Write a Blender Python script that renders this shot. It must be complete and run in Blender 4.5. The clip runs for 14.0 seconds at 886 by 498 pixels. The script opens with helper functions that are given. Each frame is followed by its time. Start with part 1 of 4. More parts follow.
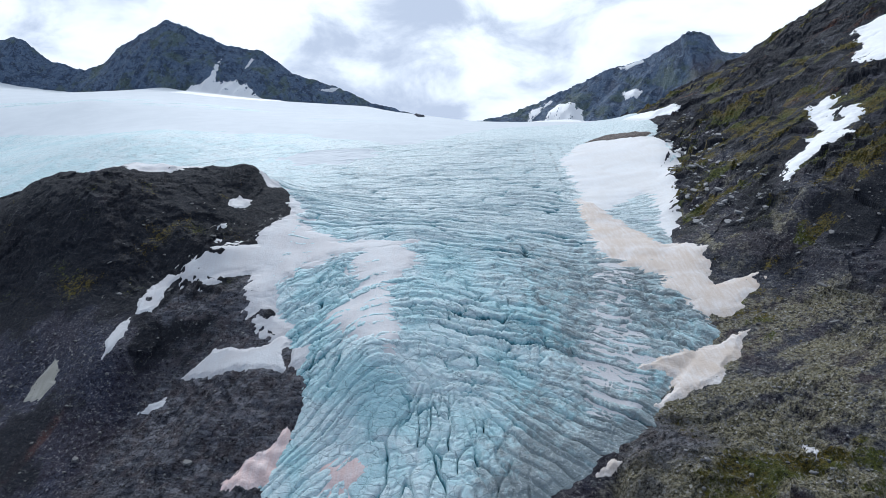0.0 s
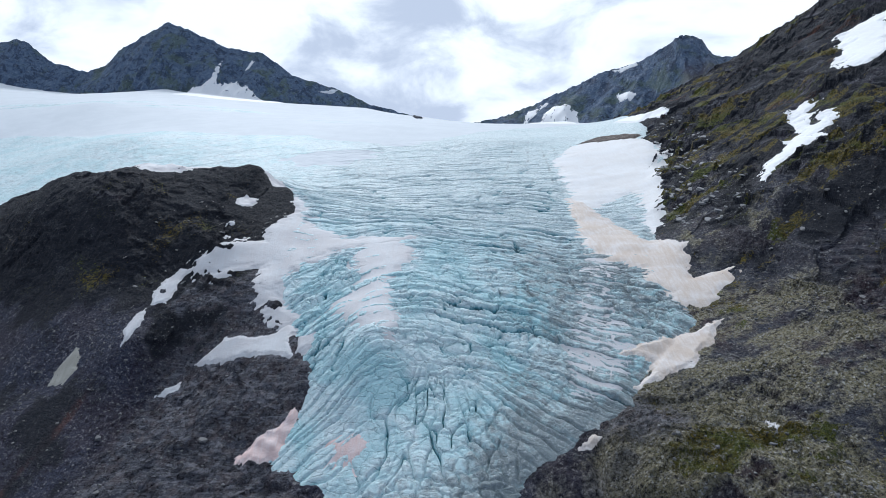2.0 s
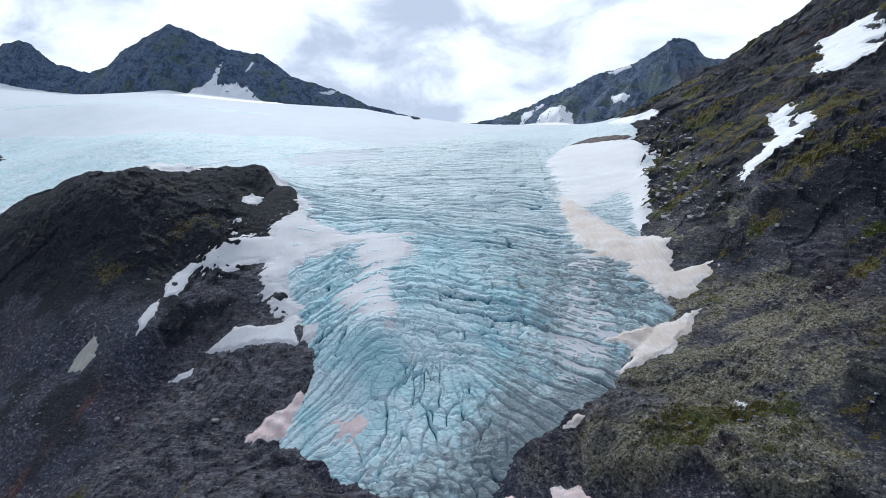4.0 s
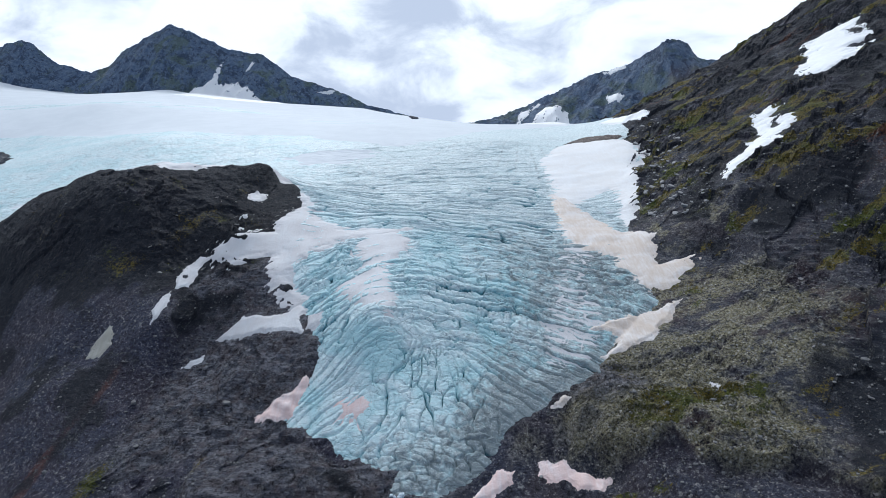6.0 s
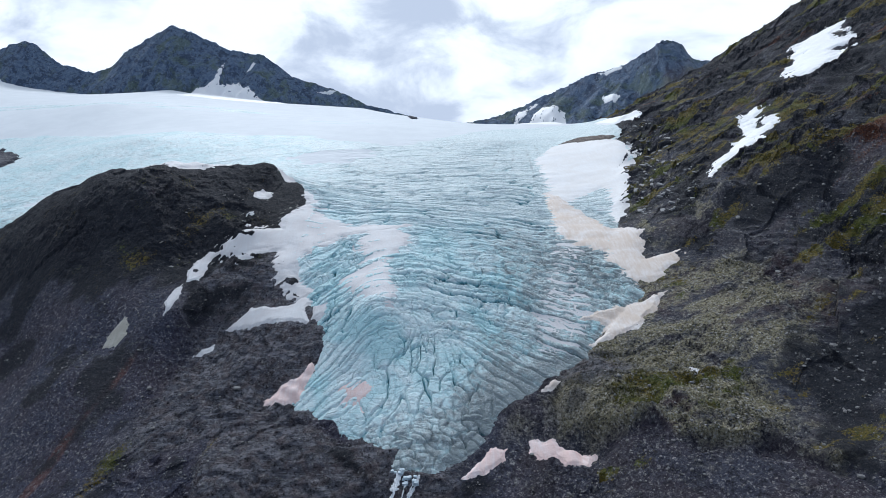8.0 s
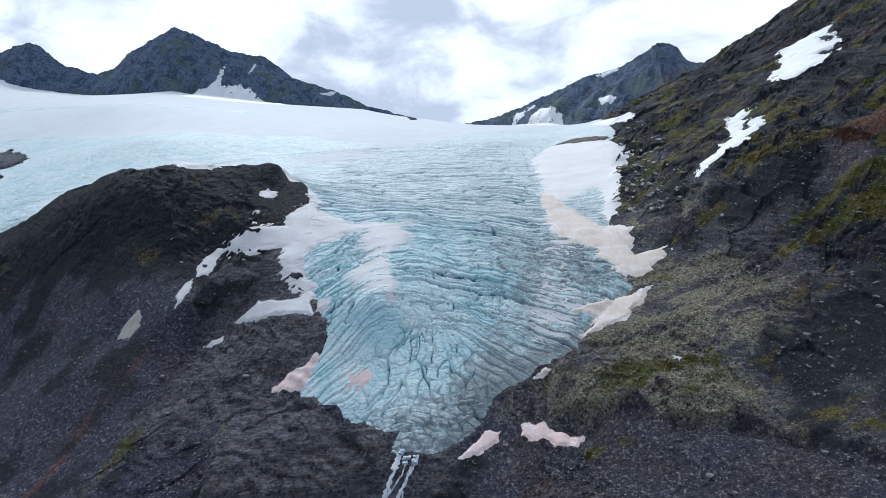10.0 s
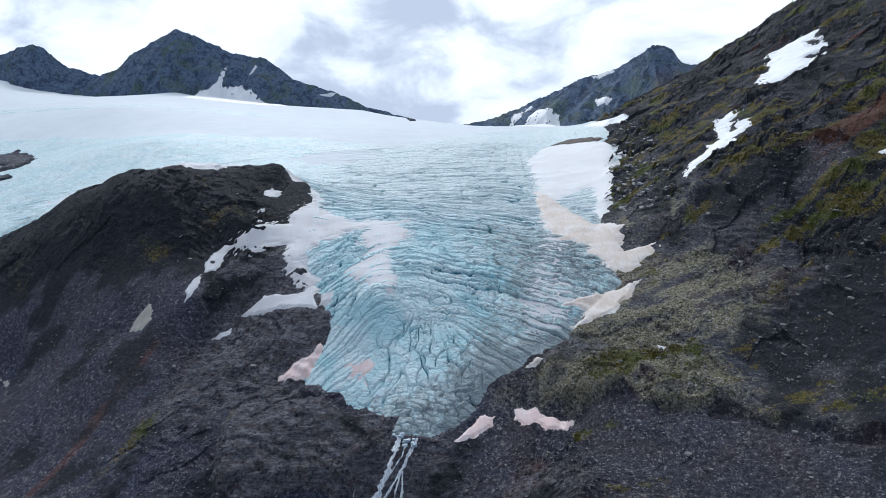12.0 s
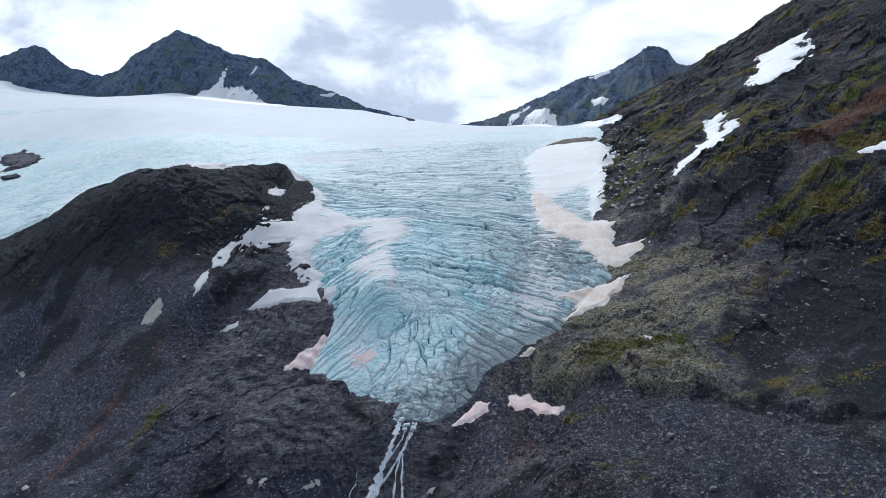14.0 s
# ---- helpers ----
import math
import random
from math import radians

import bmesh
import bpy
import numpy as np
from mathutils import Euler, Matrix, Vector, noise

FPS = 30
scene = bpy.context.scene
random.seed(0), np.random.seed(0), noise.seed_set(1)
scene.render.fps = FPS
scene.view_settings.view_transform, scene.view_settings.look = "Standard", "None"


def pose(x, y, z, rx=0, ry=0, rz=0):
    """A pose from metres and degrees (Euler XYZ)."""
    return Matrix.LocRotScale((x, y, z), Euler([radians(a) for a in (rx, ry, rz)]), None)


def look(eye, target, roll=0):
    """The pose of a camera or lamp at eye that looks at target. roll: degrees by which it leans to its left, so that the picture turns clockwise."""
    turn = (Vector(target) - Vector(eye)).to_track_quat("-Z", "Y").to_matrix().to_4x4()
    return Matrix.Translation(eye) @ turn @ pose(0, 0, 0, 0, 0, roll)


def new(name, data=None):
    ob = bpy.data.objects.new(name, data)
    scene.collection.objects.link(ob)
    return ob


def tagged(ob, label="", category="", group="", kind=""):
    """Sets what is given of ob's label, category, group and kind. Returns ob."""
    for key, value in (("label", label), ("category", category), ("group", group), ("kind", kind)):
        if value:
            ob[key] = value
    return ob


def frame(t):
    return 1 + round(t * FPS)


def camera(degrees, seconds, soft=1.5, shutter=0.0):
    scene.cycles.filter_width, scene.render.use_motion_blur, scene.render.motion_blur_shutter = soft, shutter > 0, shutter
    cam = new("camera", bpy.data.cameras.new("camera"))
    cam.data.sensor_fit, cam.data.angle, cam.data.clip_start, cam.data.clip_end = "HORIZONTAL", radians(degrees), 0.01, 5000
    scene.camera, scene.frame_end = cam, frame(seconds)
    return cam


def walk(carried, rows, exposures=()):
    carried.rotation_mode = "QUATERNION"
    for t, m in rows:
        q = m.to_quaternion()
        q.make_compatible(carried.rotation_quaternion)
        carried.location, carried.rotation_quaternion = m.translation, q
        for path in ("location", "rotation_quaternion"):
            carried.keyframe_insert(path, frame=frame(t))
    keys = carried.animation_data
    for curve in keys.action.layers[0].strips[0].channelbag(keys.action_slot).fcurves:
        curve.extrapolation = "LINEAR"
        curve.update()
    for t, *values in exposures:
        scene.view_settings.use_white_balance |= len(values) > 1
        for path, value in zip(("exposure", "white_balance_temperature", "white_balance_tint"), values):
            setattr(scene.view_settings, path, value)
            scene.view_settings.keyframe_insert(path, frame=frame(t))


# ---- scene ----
cam = camera(70.0, 14.0, soft=0.5)
# seconds, x, y, z, pitch, yaw, roll
ROWS = [
    (0, 0.00, -0.00, 150.00, -7.70, 0.00, -0.00),
    (1, 0.73, -15.62, 149.99, -7.66, -0.09, 0.03),
    (2, 1.42, -31.03, 149.98, -7.62, -0.18, 0.06),
    (3, 2.08, -46.23, 149.97, -7.59, -0.27, 0.09),
    (5.5, 3.59, -83.35, 149.99, -7.69, -0.51, 0.13),
    (6.5, 4.14, -97.84, 150.01, -7.74, -0.55, 0.13),
    (8, 4.91, -119.20, 150.04, -7.78, -0.60, 0.11),
    (10.5, 6.02, -153.76, 150.13, -7.74, -0.68, 0.14),
    (11.5, 6.41, -167.23, 150.17, -7.72, -0.73, 0.14),
    (12.5, 6.77, -180.49, 150.22, -7.72, -0.78, 0.13),
    (13, 6.94, -187.04, 150.25, -7.74, -0.80, 0.12),
    (14, 7.25, -200.00, 150.31, -7.78, -0.84, 0.10),
]
walk(cam, [(t, pose(x, y, z, 90 + p, 0, w) @ pose(0, 0, 0, 0, 0, r)) for t, x, y, z, p, w, r in ROWS], exposures=[(0, -0.35, 5900, 9)])

# ---- world and sun ----
SUN_UP, SUN_TURN = 44.0, 14.0  # degrees above the horizon, degrees left of straight ahead


def direction(turn, up):
    a, b = radians(turn), radians(up)
    return Vector((-math.sin(a) * math.cos(b), math.cos(a) * math.cos(b), math.sin(b)))


class Nodes:
    """A small hand for wiring node trees."""

    def __init__(self, tree):
        self.tree = tree
        tree.nodes.clear()

    def add(self, kind, **sets):
        n = self.tree.nodes.new(kind)
        inputs = sets.pop("inputs", {})
        if kind == "ShaderNodeMath":
            n.operation = sets.pop("operation")
        if kind == "ShaderNodeMix":
            n.data_type = sets.pop("data_type", "RGBA")
            n.blend_type = sets.pop("blend_type", "MIX")
        if kind == "ShaderNodeAttribute":
            n.attribute_name = sets.pop("attribute_name")
        if kind == "ShaderNodeTexSky":
            n.sky_type, n.sun_disc = "NISHITA", False
            n.sun_elevation, n.sun_rotation = sets.pop("elevation"), sets.pop("rotation")
        if kind == "ShaderNodeVectorMath":
            n.operation = sets.pop("operation")
        for key, value in inputs.items():
            self.link(value, n.inputs[key])
        return n

    def link(self, value, socket):
        if isinstance(value, bpy.types.NodeSocket):
            self.tree.links.new(value, socket)
        else:
            socket.default_value = value

    def math(self, op, a, b=0.0, c=None):
        n = self.add("ShaderNodeMath", operation=op, inputs={0: a, 1: b})
        if c is not None:
            self.link(c, n.inputs[2])
        return n.outputs[0]

    def noise(self, vec, scale, detail=5.0, rough=0.55, warp=0.0):
        return self.add("ShaderNodeTexNoise", inputs={"Vector": vec, "Scale": scale, "Detail": detail, "Roughness": rough, "Distortion": warp}).outputs["Fac"]

    def mix(self, fac, a, b, blend="MIX"):
        n = self.add("ShaderNodeMix", blend_type=blend)
        self.link(fac, n.inputs[0])
        self.link(a, n.inputs[6])
        self.link(b, n.inputs[7])
        return n.outputs[2]

    def ramp(self, value, low, high, smooth=True):
        n = self.add("ShaderNodeMapRange", inputs={"Value": value, "From Min": low, "From Max": high})
        n.interpolation_type = "SMOOTHSTEP" if smooth else "LINEAR"
        return n.outputs["Result"]

    def scaled(self, vec, x, y, z):
        return self.add("ShaderNodeVectorMath", operation="MULTIPLY", inputs={0: vec, 1: (x, y, z)}).outputs[0]


def rgb(r, g, b):
    return (r, g, b, 1.0)


world = bpy.data.worlds.new("world")
scene.world = world
world.use_nodes = True
w = Nodes(world.node_tree)
way = w.add("ShaderNodeTexCoord").outputs["Generated"]
clear = w.add("ShaderNodeTexSky", elevation=radians(SUN_UP), rotation=radians(-SUN_TURN)).outputs[0]
clear = w.mix(1.0, clear, rgb(0.10, 0.10, 0.10), "MULTIPLY")
flat = w.scaled(way, 1.0, 1.0, 1.9)
puffs = w.noise(flat, 6.5, 9.0, 0.58, 0.35)
broad = w.noise(flat, 2.6, 4.0, 0.5, 0.3)


def lobe(turn, up, tight):
    """1 towards a direction, fading out around it."""
    dot = w.add("ShaderNodeVectorMath", operation="DOT_PRODUCT", inputs={0: way, 1: direction(turn, up)}).outputs["Value"]
    return w.ramp(dot, math.cos(radians(tight)), 1.0)


# a grey cloud bank over the saddle, white cloud around it, brightest about the veiled sun
bank = w.math("MAXIMUM", w.math("MAXIMUM", lobe(8.0, 7.5, 9.0), lobe(3.0, 9.5, 9.0)), lobe(3.5, 4.0, 8.0))
bank = w.math("MAXIMUM", bank, w.math("MULTIPLY", w.math("MAXIMUM", lobe(-6.0, 9.0, 9.0), lobe(-13.0, 14.0, 10.0)), 0.6))
bank = w.math("MAXIMUM", bank, w.math("MULTIPLY", w.math("MAXIMUM", lobe(31.0, 15.0, 12.0), lobe(-22.0, 16.0, 12.0)), 0.55))
grey = w.math("ADD", w.math("MULTIPLY", bank, 0.75), w.math("MULTIPLY", w.math("SUBTRACT", broad, 0.5), 0.8))
grey = w.math("ADD", grey, w.math("MULTIPLY", w.math("SUBTRACT", puffs, 0.5), 2.6))
grey = w.ramp(grey, 0.18, 0.85)
cloud = w.mix(grey, rgb(1.36, 1.42, 1.48), rgb(0.74, 0.82, 0.97))
cover = w.ramp(w.math("ADD", puffs, w.math("MULTIPLY", broad, 0.5)), 0.42, 0.60)
sky = w.mix(cover, clear, cloud)
sky = w.mix(0.88, sky, cloud)
dot = w.add("ShaderNodeVectorMath", operation="DOT_PRODUCT", inputs={0: way, 1: direction(SUN_TURN, SUN_UP)}).outputs["Value"]
sky = w.mix(w.ramp(dot, 0.60, -0.25), sky, w.mix(1.0, sky, rgb(0.17, 0.23, 0.34), "MULTIPLY"))
back = w.add("ShaderNodeBackground", inputs={"Color": sky, "Strength": 1.0})
w.tree.links.new(back.outputs[0], w.add("ShaderNodeOutputWorld").inputs[0])

sun_data = bpy.data.lights.new("sun", "SUN")
sun_data.energy, sun_data.angle, sun_data.color = 1.9, radians(8.0), (1.0, 0.98, 0.95)
sun = new("sun", sun_data)
sun.matrix_world = look(direction(SUN_TURN, SUN_UP) * 900, (0, 0, 0))


# ---- materials ----
def material(name):
    m = bpy.data.materials.new(name)
    m.use_nodes = True
    return m, Nodes(m.node_tree)


def finish(n, color, roughness, bump=None, strength=0.5, distance=1.0, **more):
    b = n.add("ShaderNodeBsdfPrincipled", inputs={"Base Color": color, "Roughness": roughness})
    for key, value in more.items():
        n.link(value, b.inputs[key.replace("_", " ")])
    if bump is not None:
        k = n.add("ShaderNodeBump", inputs={"Height": bump, "Strength": strength, "Distance": distance})
        n.tree.links.new(k.outputs[0], b.inputs["Normal"])
    n.tree.links.new(b.outputs[0], n.add("ShaderNodeOutputMaterial").inputs[0])


def rock_material():
    m, n = material("rock")
    at = n.add("ShaderNodeNewGeometry").outputs["Position"]

    def spread_of(name):
        return n.add("ShaderNodeAttribute", attribute_name=name).outputs["Fac"]

    def pebbles(scale, low, high):
        """Cells of loose stones with a random grey each, most of them dark."""
        tone = n.add("ShaderNodeSeparateColor", inputs={0: n.add("ShaderNodeTexVoronoi", inputs={"Vector": at, "Scale": scale}).outputs["Color"]})
        return n.ramp(tone.outputs[0], low, high)

    big = n.noise(at, 0.018, 6, 0.6, 0.6)
    mid = n.noise(at, 0.11, 7, 0.65, 0.4)
    fine = n.noise(at, 0.6, 8, 0.78)
    chips = n.noise(at, 0.33, 10, 0.84)
    seams = n.noise(n.scaled(at, 0.06, 0.06, 0.55), 1.0, 8, 0.7, 1.2)
    leaves = n.noise(n.scaled(at, 0.035, 0.17, 0.26), 1.0, 7, 0.68, 1.4)
    joints = n.noise(n.scaled(at, 0.22, 0.05, 0.05), 1.0, 6, 0.65, 1.0)
    jitter = n.math("MULTIPLY", n.math("SUBTRACT", chips, 0.5), 2.6)
    # bedrock: blue-grey with paler seams and rusty stains
    base = n.mix(n.ramp(big, 0.35, 0.65), rgb(0.030, 0.034, 0.056), rgb(0.056, 0.060, 0.080))
    base = n.mix(n.ramp(seams, 0.49, 0.58), base, rgb(0.104, 0.106, 0.118))
    base = n.mix(n.math("MULTIPLY", spread_of("warm"), n.ramp(mid, 0.36, 0.58)), base, rgb(0.098, 0.046, 0.036))
    # loose stones
    stones = n.mix(pebbles(0.9, 0.25, 1.0), rgb(0.025, 0.030, 0.059), rgb(0.064, 0.072, 0.118))
    stones = n.mix(n.math("MULTIPLY", pebbles(1.7, 0.74, 1.0), 0.45), stones, rgb(0.170, 0.180, 0.225))
    stones = n.mix(pebbles(1.0, 0.955, 0.97), stones, rgb(0.30, 0.30, 0.33))
    stones = n.mix(n.ramp(big, 0.40, 0.65), stones, n.mix(0.5, stones, rgb(0.050, 0.032, 0.042)))
    stones = n.mix(n.math("MULTIPLY", spread_of("olive"), 0.8), stones, n.mix(1.0, stones, rgb(1.12, 1.0, 0.70), "MULTIPLY"))
    base = n.mix(n.math("MULTIPLY", spread_of("scree"), 0.88), base, stones)
    base = n.mix(n.math("MULTIPLY", n.ramp(n.math("ADD", spread_of("warm"), n.math("MULTIPLY", jitter, 0.3)), 0.65, 1.0), 0.6), base, rgb(0.120, 0.045, 0.030))
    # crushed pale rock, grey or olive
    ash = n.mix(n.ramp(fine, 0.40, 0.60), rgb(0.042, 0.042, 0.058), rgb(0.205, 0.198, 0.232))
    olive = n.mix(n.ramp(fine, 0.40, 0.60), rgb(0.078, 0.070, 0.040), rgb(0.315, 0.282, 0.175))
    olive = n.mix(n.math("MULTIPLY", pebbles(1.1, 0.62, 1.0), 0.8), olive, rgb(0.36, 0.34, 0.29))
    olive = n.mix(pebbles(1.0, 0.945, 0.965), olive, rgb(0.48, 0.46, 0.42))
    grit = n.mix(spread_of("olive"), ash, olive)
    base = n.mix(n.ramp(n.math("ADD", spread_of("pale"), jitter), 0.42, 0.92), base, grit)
    # foliated slabs: leaves of rock with dark partings
    slab = n.mix(n.ramp(leaves, 0.36, 0.62), rgb(0.068, 0.072, 0.096), rgb(0.215, 0.215, 0.246))
    slab = n.mix(n.math("MULTIPLY", n.ramp(mid, 0.45, 0.62), 0.6), slab, rgb(0.130, 0.098, 0.098))
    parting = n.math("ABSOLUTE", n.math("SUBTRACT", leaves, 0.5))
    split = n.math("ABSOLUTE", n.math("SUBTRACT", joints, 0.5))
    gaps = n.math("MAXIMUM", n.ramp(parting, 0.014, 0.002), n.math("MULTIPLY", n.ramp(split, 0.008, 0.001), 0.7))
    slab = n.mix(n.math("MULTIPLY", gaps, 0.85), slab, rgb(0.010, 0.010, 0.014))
    base = n.mix(n.math("MULTIPLY", n.ramp(n.math("ADD", spread_of("leaf"), n.math("MULTIPLY", jitter, 0.5)), 0.35, 0.70), 0.85), base, slab)
    # dark rock at random; the knoll's shaded face is put into the colour too
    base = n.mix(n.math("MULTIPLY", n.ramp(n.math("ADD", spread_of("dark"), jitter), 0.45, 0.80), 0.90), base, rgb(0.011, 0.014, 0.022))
    # plants: moss and grass in tufts, red-brown heath
    tuft = n.noise(at, 0.55, 9, 0.80, 0.4)
    green = n.mix(n.ramp(tuft, 0.43, 0.58), rgb(0.042, 0.044, 0.010), rgb(0.165, 0.122, 0.020))
    green = n.mix(n.ramp(big, 0.47, 0.58), green, n.mix(n.ramp(fine, 0.4, 0.6), rgb(0.040, 0.054, 0.010), rgb(0.112, 0.118, 0.018)))
    tufted = n.math("MULTIPLY", n.math("SUBTRACT", tuft, 0.5), 2.6)
    base = n.mix(n.ramp(n.math("ADD", spread_of("moss"), tufted), 0.44, 0.66), base, green)
    heath = n.mix(n.ramp(fine, 0.40, 0.60), rgb(0.044, 0.014, 0.010), rgb(0.150, 0.056, 0.026))
    base = n.mix(n.math("MULTIPLY", n.ramp(n.math("ADD", spread_of("heath"), tufted), 0.44, 0.70), 0.9), base, heath)
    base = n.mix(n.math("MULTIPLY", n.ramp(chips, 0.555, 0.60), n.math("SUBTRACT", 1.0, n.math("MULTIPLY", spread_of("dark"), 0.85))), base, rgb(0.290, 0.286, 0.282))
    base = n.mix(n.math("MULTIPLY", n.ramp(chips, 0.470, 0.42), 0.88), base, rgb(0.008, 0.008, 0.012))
    # the far ranges: rock with blue distance haze mixed into its colour
    hazed_rock = n.mix(n.ramp(mid, 0.40, 0.60), rgb(0.078, 0.118, 0.195), rgb(0.135, 0.182, 0.255))
    hazed_rock = n.mix(n.ramp(n.noise(at, 0.03, 9, 0.75, 0.8), 0.49, 0.57), hazed_rock, rgb(0.046, 0.070, 0.118))
    hazed_rock = n.mix(n.math("MULTIPLY", n.ramp(n.noise(at, 0.012, 8, 0.72, 0.5), 0.50, 0.60), 0.55), hazed_rock, rgb(0.100, 0.135, 0.085))
    hazed_rock = n.mix(n.math("MULTIPLY", spread_of("warm"), 0.6), hazed_rock, rgb(0.190, 0.150, 0.150))
    hazed_rock = n.mix(n.ramp(n.noise(at, 0.09, 9, 0.82), 0.45, 0.40), hazed_rock, rgb(0.030, 0.042, 0.070))
    hazed_rock = n.mix(n.math("MULTIPLY", n.ramp(n.noise(at, 0.14, 9, 0.82), 0.56, 0.62), 0.6), hazed_rock, rgb(0.30, 0.34, 0.38))
    base = n.mix(spread_of("far_haze"), base, hazed_rock)
    height = n.math("ADD", n.math("MULTIPLY", fine, 2.5), n.math("MULTIPLY", mid, 2.6))
    height = n.math("ADD", height, n.math("MULTIPLY", seams, 1.2))
    height = n.math("SUBTRACT", height, n.math("MULTIPLY", n.math("MULTIPLY", gaps, spread_of("leaf")), 1.2))
    finish(n, base, n.math("ADD", 0.60, n.math("MULTIPLY", fine, 0.3)), height, 1.0, 1.0, Specular_IOR_Level=0.18)
    return m


def ice_material():
    m, n = material("glacier_ice")
    at = n.add("ShaderNodeNewGeometry").outputs["Position"]
    crack = n.add("ShaderNodeAttribute", attribute_name="crack").outputs["Fac"]
    snow = n.add("ShaderNodeAttribute", attribute_name="snow").outputs["Fac"]
    dirt = n.add("ShaderNodeAttribute", attribute_name="dirt").outputs["Fac"]
    big = n.noise(at, 0.02, 5, 0.6, 0.5)
    mid = n.noise(at, 0.14, 6, 0.62, 0.6)
    fine = n.noise(at, 1.2, 6, 0.7)
    crust = n.mix(n.ramp(mid, 0.3, 0.7), rgb(0.49, 0.645, 0.670), rgb(0.66, 0.755, 0.770))
    crust = n.mix(n.ramp(big, 0.42, 0.62), crust, rgb(0.40, 0.620, 0.655))
    old = n.add("ShaderNodeAttribute", attribute_name="old").outputs["Fac"]
    crust = n.mix(n.math("MULTIPLY", old, 0.85), crust, n.mix(n.ramp(mid, 0.35, 0.65), rgb(0.520, 0.610, 0.625), rgb(0.650, 0.715, 0.715)))
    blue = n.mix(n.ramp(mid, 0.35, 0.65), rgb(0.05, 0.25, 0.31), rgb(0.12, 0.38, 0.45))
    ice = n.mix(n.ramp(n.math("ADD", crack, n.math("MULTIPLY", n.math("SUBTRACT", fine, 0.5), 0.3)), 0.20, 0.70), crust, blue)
    bent = n.add("ShaderNodeVectorMath", operation="ADD", inputs={0: n.scaled(at, 0.40, 1.0, 1.0), 1: n.scaled(n.add("ShaderNodeTexNoise", inputs={"Vector": at, "Scale": 0.12, "Detail": 3.0}).outputs["Color"], 5.0, 5.0, 5.0)}).outputs[0]

    def hairlines(scale, wide):
        cut = n.add("ShaderNodeTexVoronoi", inputs={"Vector": bent, "Scale": scale})
        cut.feature = "DISTANCE_TO_EDGE"
        return n.ramp(cut.outputs["Distance"], wide, 0.0)

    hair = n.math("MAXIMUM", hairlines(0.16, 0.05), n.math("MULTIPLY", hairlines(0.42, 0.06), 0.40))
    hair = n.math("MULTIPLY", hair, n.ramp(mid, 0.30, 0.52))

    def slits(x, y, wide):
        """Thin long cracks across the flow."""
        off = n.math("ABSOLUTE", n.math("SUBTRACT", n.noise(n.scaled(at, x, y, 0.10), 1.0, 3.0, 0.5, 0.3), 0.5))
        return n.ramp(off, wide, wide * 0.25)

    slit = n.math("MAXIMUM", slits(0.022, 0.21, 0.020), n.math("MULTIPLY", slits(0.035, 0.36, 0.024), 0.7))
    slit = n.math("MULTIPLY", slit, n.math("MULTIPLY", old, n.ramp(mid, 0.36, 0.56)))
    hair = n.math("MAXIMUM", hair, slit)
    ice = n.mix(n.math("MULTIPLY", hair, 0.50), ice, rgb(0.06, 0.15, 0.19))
    silt = n.mix(fine, rgb(0.13, 0.165, 0.175), rgb(0.29, 0.335, 0.345))
    ice = n.mix(n.ramp(n.math("ADD", dirt, n.math("MULTIPLY", n.math("SUBTRACT", mid, 0.5), 1.6)), 0.30, 0.95), ice, silt)
    specks = n.noise(at, 0.5, 9, 0.80)
    # deep in the crevasses, near-black teal paints the shade into the ice
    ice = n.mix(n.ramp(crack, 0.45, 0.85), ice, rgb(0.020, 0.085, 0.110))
    ice = n.mix(n.math("MULTIPLY", n.ramp(specks, 0.53, 0.62), 0.30), ice, rgb(0.16, 0.18, 0.20))
    ice = n.mix(n.math("MULTIPLY", n.ramp(specks, 0.46, 0.40), 0.35), ice, rgb(0.72, 0.77, 0.79))
    white = n.mix(n.ramp(big, 0.3, 0.7), rgb(0.600, 0.632, 0.660), rgb(0.555, 0.588, 0.618))
    lay = n.ramp(n.math("ADD", snow, n.math("MULTIPLY", n.math("SUBTRACT", mid, 0.5), 0.4)), 0.28, 0.72)
    color = n.mix(lay, ice, white)
    bump = n.math("ADD", n.math("MULTIPLY", fine, 0.75), n.math("MULTIPLY", mid, 1.0))
    bump = n.math("SUBTRACT", bump, n.math("MULTIPLY", hair, 0.5))
    bump = n.math("MULTIPLY", bump, n.math("SUBTRACT", 1.0, n.math("MULTIPLY", lay, 0.75)))
    finish(n, color, n.math("ADD", 0.50, n.math("MULTIPLY", lay, 0.2)), bump, 0.6, 1.0, Specular_IOR_Level=0.3)
    return m


